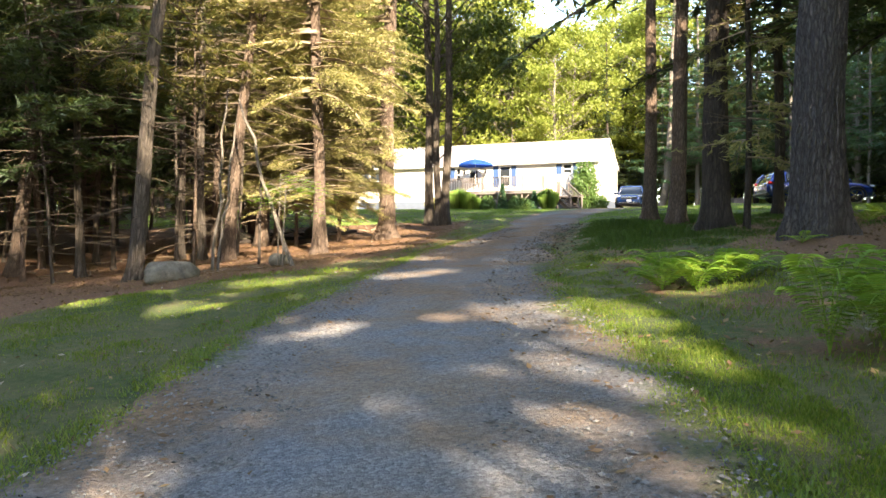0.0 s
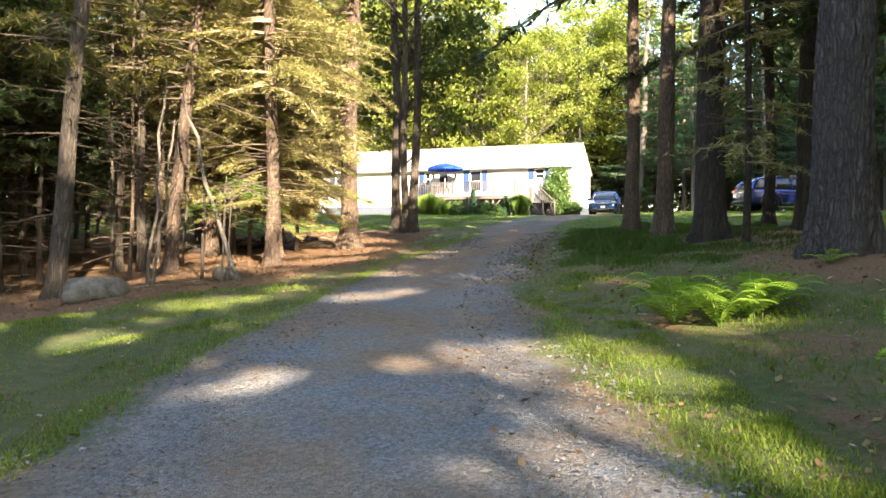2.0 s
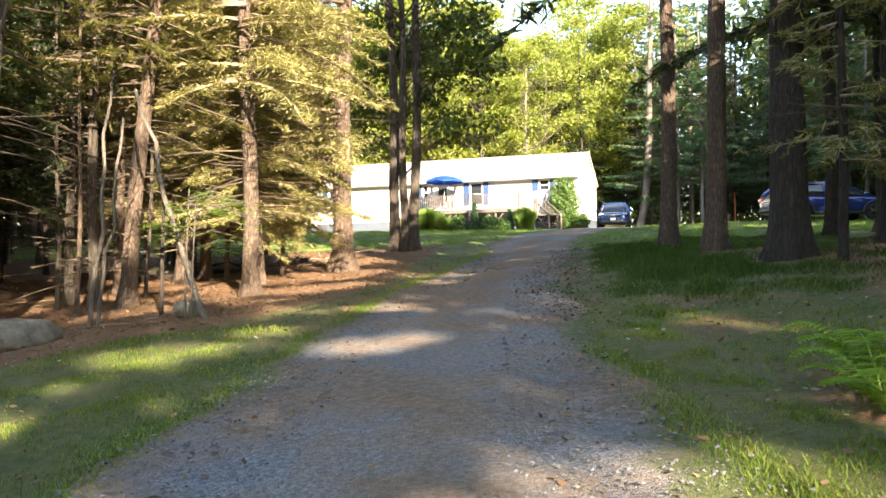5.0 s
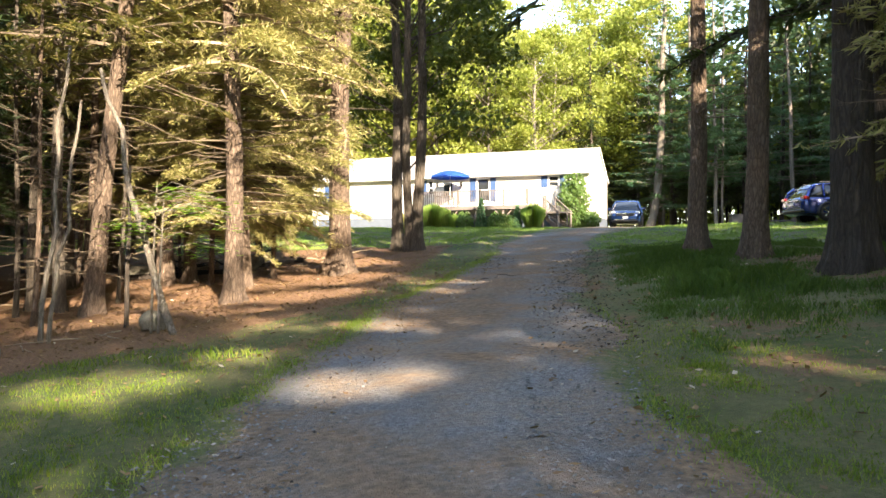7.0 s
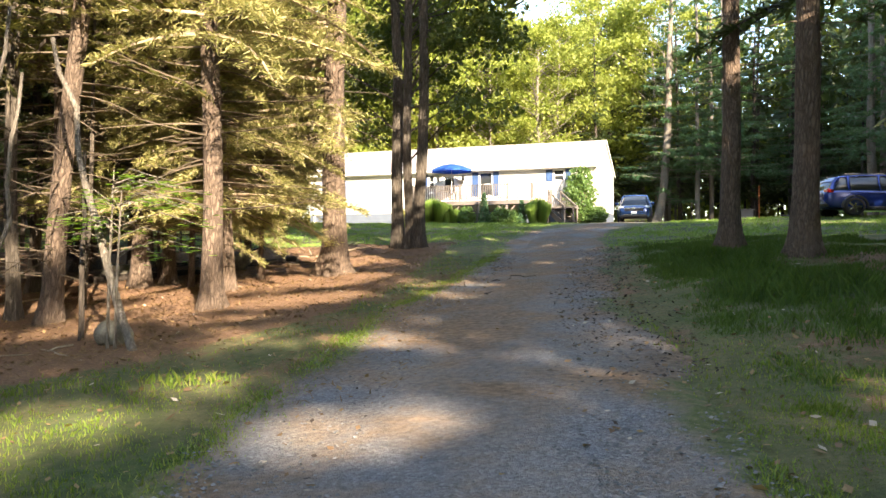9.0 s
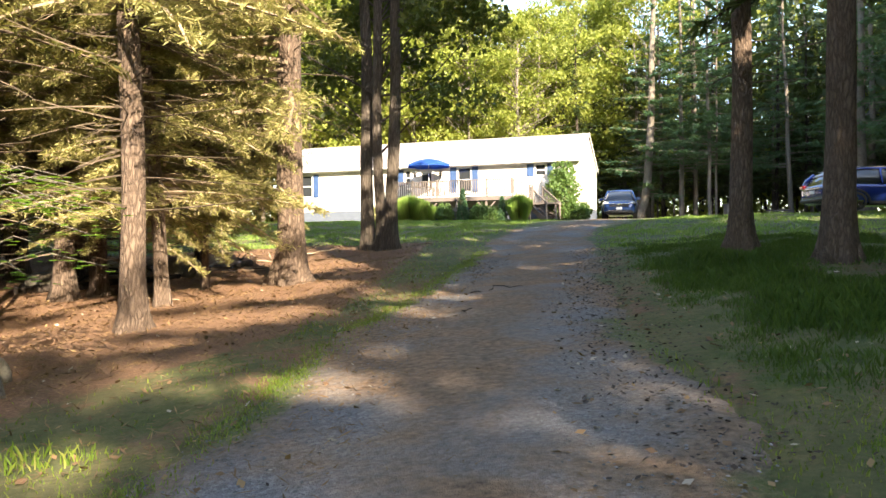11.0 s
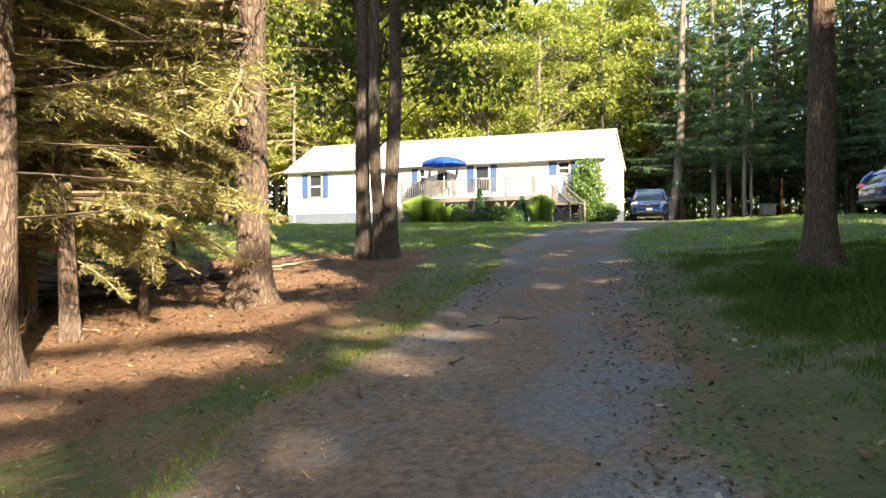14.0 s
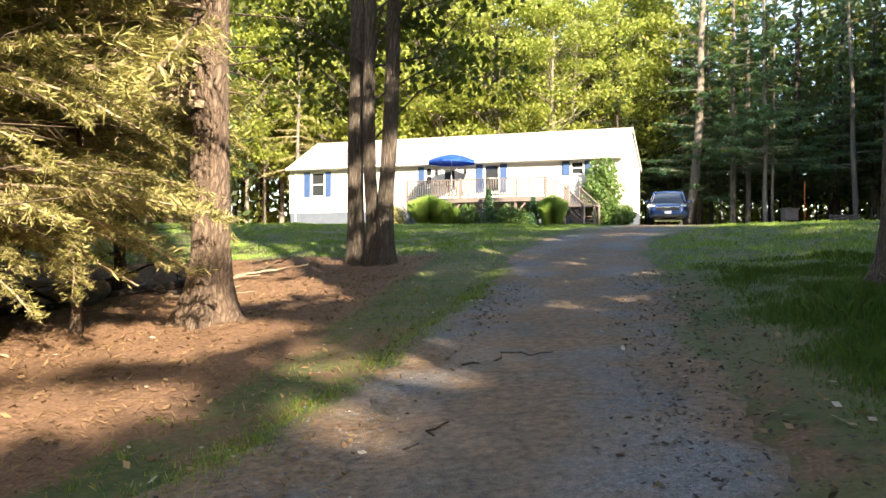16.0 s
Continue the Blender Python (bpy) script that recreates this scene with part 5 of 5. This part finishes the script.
# ---- ferns, saplings, rocks, fallen wood ----
def fern(x, y, fronds, length, seed, tall=.55, label="bright green fern clump in the grass", spread=.8):
    g = np.random.default_rng(seed)
    t = thing("fern", pose(x, y, gz(x, y)), label, "fern", "ferns beside the driveway")
    for i in range(fronds):
        az = i / fronds * math.tau + g.uniform(-.3, .3)
        L = length * g.uniform(.7, 1.1)
        out, side = np.array([math.cos(az), math.sin(az), 0]), np.array([-math.sin(az), math.cos(az), 0])
        up = g.uniform(.6, 1.1) * tall
        s = np.linspace(0, 1, 20)
        ax = out * (s * L * spread)[:, None] + np.array([0, 0, 1.]) * (L * up * (1.7 * s - 1.15 * s * s))[:, None]
        V = []
        for k in range(2, 20):
            w = .27 * L * math.sin(math.pi * min(.12 + .86 * (1 - s[k]) ** .8, 1)) * (1.05 - s[k] * .55)
            for sg in (-1, 1):
                tip = ax[k] + side * sg * w + out * w * .35 + np.array([0, 0, -.12 * w])
                b = out * .0165 * L / .6
                m1 = (ax[k] + tip) / 2
                V += [ax[k] - b, m1 - b * 1.1 + [0, 0, .01], tip, m1 + b * 1.1 + [0, 0, .01]]
        for k in range(19):
            V += [ax[k] - side * .005, ax[k] + side * .005, ax[k + 1] + side * .004, ax[k + 1] - side * .004]
        v = np.array(V)
        part("frond", mesh_of("frond", v, np.arange(len(v)).reshape(-1, 4), FERN), None, t)


fern(2.3, 10.0, 13, .72, 51, .95)
fern(2.65, 9.75, 13, .74, 52, 1.0, "bright green fern clump with a yellowing frond")
fern(3.05, 10.0, 12, .70, 53, .95)
fern(2.5, 10.5, 11, .66, 54, .95)
fern(3.35, 10.4, 11, .66, 61, .9)
fern(2.55, 5.95, 9, 1.0, 55, 1.45, "tall upright bright green fern", .42)
fern(2.85, 5.55, 9, .95, 56, 1.3, "bright green fern with a browned frond", .5)
fern(3.05, 6.2, 8, .85, 57, 1.2, spread=.5)
fern(4.75, 12.0, 7, .4, 58, .6, "small fern at the foot of a pine")
fern(8.3, 17.5, 9, .8, 59, .7)
fern(9.2, 18.5, 9, .8, 60, .7)


def rock(name, x, y, sx, sy, sz, seed, label, sink=.25):
    bm = bmesh.new()
    bmesh.ops.create_icosphere(bm, subdivisions=4, radius=1)
    for v in bm.verts:
        n = noise.noise(v.co * 1.1 + Vector((seed, 0, 0))) * .28 + noise.noise(v.co * 3 + Vector((0, seed, 0))) * .08 + noise.noise(v.co * 9) * .025
        k = 1 + n
        v.co = Vector((v.co.x * sx * k, v.co.y * sy * k, math.tanh(v.co.z * 1.3) * .78 * sz * (1 + n * .9)))
    me = bpy.data.meshes.new(name)
    bm.to_mesh(me)
    bm.free()
    me.materials.append(STONE)
    me.polygons.foreach_set("use_smooth", np.ones(len(me.polygons), bool))
    ob = new(name, me)
    ob.matrix_world = pose(x, y, gz(x, y) + sz * .8 - sink * sz, 0, 0, seed * 37 % 360)
    tagged(ob, label, "rock")


rock("boulder", -6.15, 16.6, .70, .42, .40, 2.0, "large flat-topped grey boulder at the edge of the woods", .45)
rock("boulder", -4.5, 19.1, .21, .18, .23, 5.0, "small grey boulder under the trees")
rock("boulder", -5.6, 29.5, .45, .4, .35, 8.0, "mossy boulder among fallen branches")
rock("boulder", -7.9, 28.2, .5, .4, .3, 9.0, "mossy boulder among fallen branches")


def stick(name, a, b, r, label, material=TWIG, bend=.05, category="branch", group=""):
    a, b = np.array(a, float), np.array(b, float)
    t = np.linspace(0, 1, 9)
    g = np.random.default_rng(int(abs(a[0] * 131 + a[1] * 17 + b[0] * 7) * 10))
    L = np.linalg.norm(b - a)
    p = a + (b - a) * t[:, None] + g.normal(0, bend * L * .12, (9, 3)) * np.sin(t * np.pi)[:, None]
    lv, lf = [], []
    tube(p - a, np.linspace(r, r * .55, 9), 8, lv, lf, .06)
    ob = new(name, mesh_of(name, lv, lf, material, True))
    ob.location = a
    return tagged(ob, label, category, group)


def low(x, y, dz=0.0):
    return (x, y, gz(x, y) + dz)


stick("leaning_dead_stem", low(-4.0, 18.4, -.05), (-5.7, 20.0, 5.0), .055, "thin bare stem leaning from the ground into the trees", BARK_GREY, .12)
stick("dead_sapling", low(-5.85, 18.4, -.05), (-5.55, 18.6, 5.0), .04, "slender pale sapling stem", BARK_GREY, .1)
stick("dead_sapling", low(-5.72, 18.35, -.05), (-5.35, 18.5, 4.2), .035, "slender pale sapling stem", BARK_GREY, .1)
stick("dead_sapling", low(-5.05, 19.4, -.05), (-5.0, 19.4, 3.4), .04, "thin dark sapling stem", BARK_DARK, .06)
stick("fallen_twig", low(.45, 23.2, .03), low(1.25, 23.45, .05), .009, "dark fallen twig on the gravel", BARK_DARK, .3)
stick("fallen_twig", low(.1, 20.9, .03), low(.35, 21.4, .04), .010, "dark fallen twig on the gravel", BARK_DARK, .3)
stick("fallen_log", low(-8.2, 27.3, .08), low(-5.3, 28.4, .10), .09, "dark fallen log on the woodland floor", BARK_DARK, .05)
stick("fallen_log", low(-4.4, 31.2, .06), low(-5.7, 29.4, .08), .08, "dark fallen log on the woodland floor", BARK_DARK, .05)
gb = np.random.default_rng(61)
for i in range(26):
    x, y, a, L = gb.uniform(-8.2, -3.6), gb.uniform(28.5, 33.0), gb.uniform(0, 6.28), gb.uniform(.6, 2.0)
    stick("fallen_branch", low(x, y, .04), (x + math.cos(a) * L, y + math.sin(a) * L * .6, gz(x + math.cos(a) * L, y + math.sin(a) * L * .6) + gb.uniform(.04, .35)), gb.uniform(.012, .035), "fallen branch in a brush heap", (TWIG, BARK_DARK)[i % 2], .15, group="brush heap")
for i in range(16):
    x, y, a, L = gb.uniform(-11, -2.8), gb.uniform(17.5, 26.0), gb.uniform(0, 6.28), gb.uniform(.5, 1.6)
    stick("fallen_branch", low(x, y, .03), low(x + math.cos(a) * L, y + math.sin(a) * L, .05), gb.uniform(.008, .02), "fallen branch on needle litter", TWIG, .15, group="scattered branches")


def maple_sapling(x, y, h, seed):
    g = np.random.default_rng(seed)
    t = thing("maple_sapling", pose(x, y, gz(x, y)), "young maple with flat tiers of bright green leaves", "sapling")
    lv, lf = [], []
    tube([(0, 0, -.05), (.03, 0, h * .5), (.08, 0, h)], [.022, .016, .006], 6, lv, lf)
    V = []
    for i in range(12):
        z = h * g.uniform(.62, 1.0)
        az, L = g.uniform(-.9, 1.1), g.uniform(.5, 1.35)
        if i % 3 == 0:
            az += math.pi
            L *= .5
        end = np.array([math.cos(az) * L, math.sin(az) * L, z + .05 * L - .12 * L * L])
        bv, bf = [], []
        tube([(.05, 0, z - .1), (end[0] * .5, end[1] * .5, z + .05), tuple(end)], [.008, .006, .003], 4, bv, bf)
        part("branch", mesh_of("branch", bv, bf, BARK_GREY), None, t)
        for k in range(16):
            s = g.uniform(.3, 1.08)
            c = np.array([end[0] * s, end[1] * s, z - .1 * s * L * s]) + g.normal(0, [.11, .11, .035], 3)
            d = g.uniform(0, 6.28)
            for lobe in (-1.1, -.5, 0, .5, 1.1):
                w = np.array([math.cos(d + lobe), math.sin(d + lobe), -.18]) * (.075 - .018 * abs(lobe))
                q = np.array([-math.sin(d + lobe), math.cos(d + lobe), 0]) * .020
                V += [c, c + w * .55 + q, c + w, c + w * .55 - q]
    part("stem", mesh_of("stem", lv, lf, BARK_GREY), None, t)
    v = np.array(V)
    part("leaves", mesh_of("leaves", v, np.arange(len(v)).reshape(-1, 4), LEAF_MAPLE), None, t)


maple_sapling(-4.45, 18.75, 2.15, 71)
maple_sapling(-4.3, 18.6, 1.9, 72)

# ---- by the far edge of the lawn ----
def far_spot(x, y):
    return pose(x, y, gz(x, y))


bn = thing("garden_bench", far_spot(27.2, 73.0) @ pose(0, 0, 0, 0, 0, -10), "weathered low wooden bench at the wood's edge", "bench")
for z in (.42, .62, .80):
    part("slat", boxes(((-1.0, -.06 if z > .5 else -.4, z), (1.0, 0 if z > .5 else 0, z + (.12 if z > .5 else .05))), bevel=.01), DECKWOOD, bn)
for x in (-.9, .9):
    part("leg", boxes(((x - .05, -.4, 0), (x + .05, .0, .42)), bevel=.01), DECKWOOD, bn)
hb = thing("wooden_hutch", far_spot(22.9, 71.6), "small wooden hutch on legs by the trees", "hutch")
part("box", boxes(((-.45, -.35, .5), (.45, .35, 1.2)), bevel=.01), DECKWOOD, hb)
part("roof", boxes(((-.55, -.45, 1.2), (.55, .45, 1.28)), bevel=.01), DECKWOOD, hb)
for x in (-.38, .38):
    for y in (-.28, .28):
        part("leg", boxes(((x - .04, y - .04, 0), (x + .04, y + .04, .5))), DECKWOOD, hb)
lv, lf = [], []
tube([(0, 0, -.1), (0, 0, 3.2)], [.035, .03], 8, lv, lf)
mk = new("marker_post", mesh_of("marker_post", lv, lf, ORANGE))
mk.matrix_world = far_spot(24.3, 72.5)
tagged(mk, "thin orange marker post at the lawn's edge", "post")


# ---- grass, leaves, stones ----
def grass(name, n, x0, x1, y0, y1, h, w, seed, label, dense=None, material=BLADE):
    g = np.random.default_rng(seed)
    x, y = g.uniform(x0, x1, n), g.uniform(y0, y1, n)
    off = np.abs(x - np.interp(y, LANE_Y, LANE_X)) - np.interp(y, LANE_Y, LANE_W)
    patchy = .5 + .27 * np.sin(x * 1.7 + 2 * np.sin(y * .8)) * np.sin(y * 1.3 + x * .5) + .27 * np.sin(x * 5.1 + 2 * np.sin(y * 2.3)) * np.sin(y * 4.3 + x)
    ok = (g.uniform(0, 1, n) > litter(x, y) * 1.05 - .02) & (off > -.38 + .6 * g.uniform(0, 1, n) ** .8) & (patchy + g.uniform(-.35, .35, n) > .45)
    ok &= ~((x < 1.2) & (y > 16.5) & (y < 36) & (g.uniform(0, 1, n) < .72))
    x, y, off = x[ok], y[ok], off[ok]
    n = len(x)
    hh = h * g.uniform(.35, 1.2, n) * np.clip(.5 + off * 1.0, .28, 1)
    hh = hh * (.35 + 1.2 * patchy[ok]) * np.where((x < 1.2) & (y > 16.5) & (y < 36), .55, 1)
    if dense is not None:
        hh = hh * dense(x, y)
    z = ground_z(x, y)
    a = g.uniform(0, 6.283, n)
    lean = g.uniform(.1, .75, n) * hh
    b = np.stack([x, y, z - .01], -1)
    s = np.stack([np.cos(a + 1.57), np.sin(a + 1.57), 0 * a], -1) * (w * g.uniform(.6, 1.3, n))[:, None]
    mid = b + np.stack([np.cos(a) * lean * .35, np.sin(a) * lean * .35, hh * .6], -1)
    tip = b + np.stack([np.cos(a) * lean, np.sin(a) * lean, hh], -1)
    v = np.stack([b - s, b + s, mid + s * .7, tip, mid - s * .7], 1).reshape(-1, 3)
    tagged(new(name, mesh_of(name, v, np.arange(len(v)).reshape(-1, 5), material)), label, "grass", kind="stuff")


def tall_spots(x, y):
    return 1 + 1.6 * np.exp(-(((x - 3.9) / 1.4) ** 2 + ((y - 19.5) / 3.5) ** 2)) + .3 * np.exp(-(((x - 3.6) / 1.2) ** 2 + ((y - 7.5) / 2.5) ** 2))


def lush_spots(x, y):
    off = np.abs(x - np.interp(y, LANE_Y, LANE_X)) - np.interp(y, LANE_Y, LANE_W)
    clump = .95 + 1.5 * np.exp(-(((x - 3.9) / 1.0) ** 2 + ((y - 18.3) / 1.8) ** 2)) + 1.3 * np.exp(-(((x - 4.3) / .8) ** 2 + ((y - 23.0) / 2.2) ** 2)) + .5 * np.sin(x * 2.3 + y) * np.sin(y * 1.1)
    return np.clip(clump, .25, 3) * smooth(.2, .9, off)


grass("verge_grass", 190000, -9, 6.5, 1.5, 16, .045, .0050, 81, "short green grass beside the driveway", tall_spots)
grass("verge_grass", 60000, -7, 1.8, 16, 30, .085, .007, 82, "green grass between the trees", tall_spots)
grass("verge_grass", 170000, 1.8, 9, 14.5, 31, .075, .006, 93, "lush green grass coloured darker for the shade of the trees", lush_spots, LUSH_SHADE)
grass("lawn_grass", 260000, -18, 26, 29, 64, .08, .014, 83, "mown green lawn before the house", material=LAWN)


def edge_tufts(n, seed):
    """Low tufts that creep over the edges of the gravel."""
    g = np.random.default_rng(seed)
    y = 2 + 30 * g.uniform(0, 1, n) ** 1.4
    side = g.choice([-1, 1], n)
    off = g.normal(-.02, .13, n)
    x = np.interp(y, LANE_Y, LANE_X) + side * (np.interp(y, LANE_Y, LANE_W) + off)
    ok = ((side < 0) | (y < 13)) & (.5 + .5 * np.sin(y * 3.1 + side) * np.sin(y * 1.3) + g.uniform(-.5, .5, n) > .45)
    x, y = x[ok], y[ok]
    n = len(x)
    z = ground_z(x, y)
    hh = g.uniform(.015, .06, n)
    a = g.uniform(0, 6.283, n)
    q = np.stack([x, y, z + .004], -1)
    s = np.stack([np.cos(a + 1.57), np.sin(a + 1.57), 0 * a], -1) * (.0045 * g.uniform(.6, 1.4, n))[:, None]
    tip = q + np.stack([np.cos(a) * hh * .8, np.sin(a) * hh * .8, hh], -1)
    v = np.stack([q - s, q + s, tip], 1).reshape(-1, 3)
    tagged(new("edge_grass", mesh_of("edge_grass", v, np.arange(len(v)).reshape(-1, 3), BLADE)), "sparse low grass creeping on to the gravel", "grass", kind="stuff")


edge_tufts(70000, 91)
grass("verge_grass", 70000, .9, 2.0, 1.5, 14, .042, .005, 92, "bright green grass along the driveway's edge")


def fallen(name, n, x0, x1, y0, y1, size, seed, label, where, material, slim=.6):
    g = np.random.default_rng(seed)
    x, y = g.uniform(x0, x1, n), g.uniform(y0, y1, n)
    ok = where(x, y, g.uniform(0, 1, n))
    x, y = x[ok], y[ok]
    n = len(x)
    c = np.stack([x, y, ground_z(x, y) + .022], -1)
    a = g.uniform(0, 6.283, n)
    d = np.stack([np.cos(a), np.sin(a), g.normal(0, .3, n)], -1)
    e = np.stack([-np.sin(a), np.cos(a), g.normal(0, .3, n)], -1)
    sz = size * g.uniform(.5, 1.3, n)[:, None]
    v, f = quads(c, d * sz, e * sz * slim)
    tagged(new(name, mesh_of(name, v, f, material)), label, "leaves", kind="stuff")


def lane_off(x, y):
    return np.abs(x - np.interp(y, LANE_Y, LANE_X)) - np.interp(y, LANE_Y, LANE_W)


fallen("needle_litter", 60000, -10, 0, 15, 37, .06, 88, "brown needles and bits of twig under the trees", lambda x, y, r: r < litter(x, y) * .9, DEADLEAF, .09)
fallen("fallen_leaves", 26000, -12, 10, 3, 36, .035, 84, "brown fallen leaves and needles on the woodland floor", lambda x, y, r: r < litter(x, y) * .9, DEADLEAF)
fallen("fallen_leaves", 2600, -5, 5, 1.5, 30, .028, 85, "scattered dry leaves on gravel and grass", lambda x, y, r: r < .8, DEADLEAF)

DARKLEAF = leafy("dark_leaf_debris", [(0.0, (0.015, 0.012, 0.01)), (0.7, (0.05, 0.035, 0.025)), (1.0, (0.10, 0.06, 0.035))], 0.0, 0.85)
PALELEAF = leafy("pale_dry_leaves", [(0.0, (0.30, 0.24, 0.17)), (1.0, (0.58, 0.52, 0.44))], 0.15, 0.8)


def debris_edge(x, y):
    return smooth(-1.0, -.2, lane_off(x, y)) * smooth(.7, .1, lane_off(x, y))


fallen("leaf_debris", 9000, .6, 4.0, 15, 30, .022, 94, "dark leaf and bark debris along the gravel edge", lambda x, y, r: r < debris_edge(x, y) * .8, DARKLEAF)
fallen("leaf_debris", 2200, -3.2, 3.0, 2, 32, .020, 95, "dark leaf and bark debris on the driveway", lambda x, y, r: (r < .5) & (lane_off(x, y) < 0), DARKLEAF)
fallen("fallen_leaves", 900, -6, 5, 3, 28, .03, 96, "pale dry leaves scattered on grass and gravel", lambda x, y, r: r < .6, PALELEAF)


def pebbles(n, x0, x1, y0, y1, size, seed):
    g = np.random.default_rng(seed)
    x, y = g.uniform(x0, x1, n), g.uniform(y0, y1, n)
    ok = lane_off(x, y) < -.15 + .25 * g.uniform(0, 1, n)
    x, y = x[ok], y[ok]
    n = len(x)
    s = size * g.uniform(.4, 1.3, n) ** 1.5
    c = np.stack([x, y, ground_z(x, y) + .022 + s * .1], -1)
    a = g.uniform(0, 6.283, n)
    e1 = np.stack([np.cos(a), np.sin(a), g.normal(0, .2, n)], -1) * (s * g.uniform(.8, 1.4, n))[:, None]
    e2 = np.stack([-np.sin(a), np.cos(a), g.normal(0, .2, n)], -1) * s[:, None]
    e3 = np.array([0, 0, 1.]) * (s * .6)[:, None]
    v = np.stack([c + e1, c + e2, c - e1, c - e2, c + e3], 1).reshape(-1, 3)
    k = np.arange(n)[:, None] * 5
    f = np.concatenate([k + np.array([[0, 1, 4]]), k + np.array([[1, 2, 4]]), k + np.array([[2, 3, 4]]), k + np.array([[3, 0, 4]])])
    tagged(new("gravel_stones", mesh_of("gravel_stones", v, f, PEBBLE)), "loose grey gravel stones on the driveway", "gravel", kind="stuff")


pebbles(26000, -3, 4, 2, 14, .013, 86)
pebbles(22000, -3, 5, 14, 30, .010, 87)
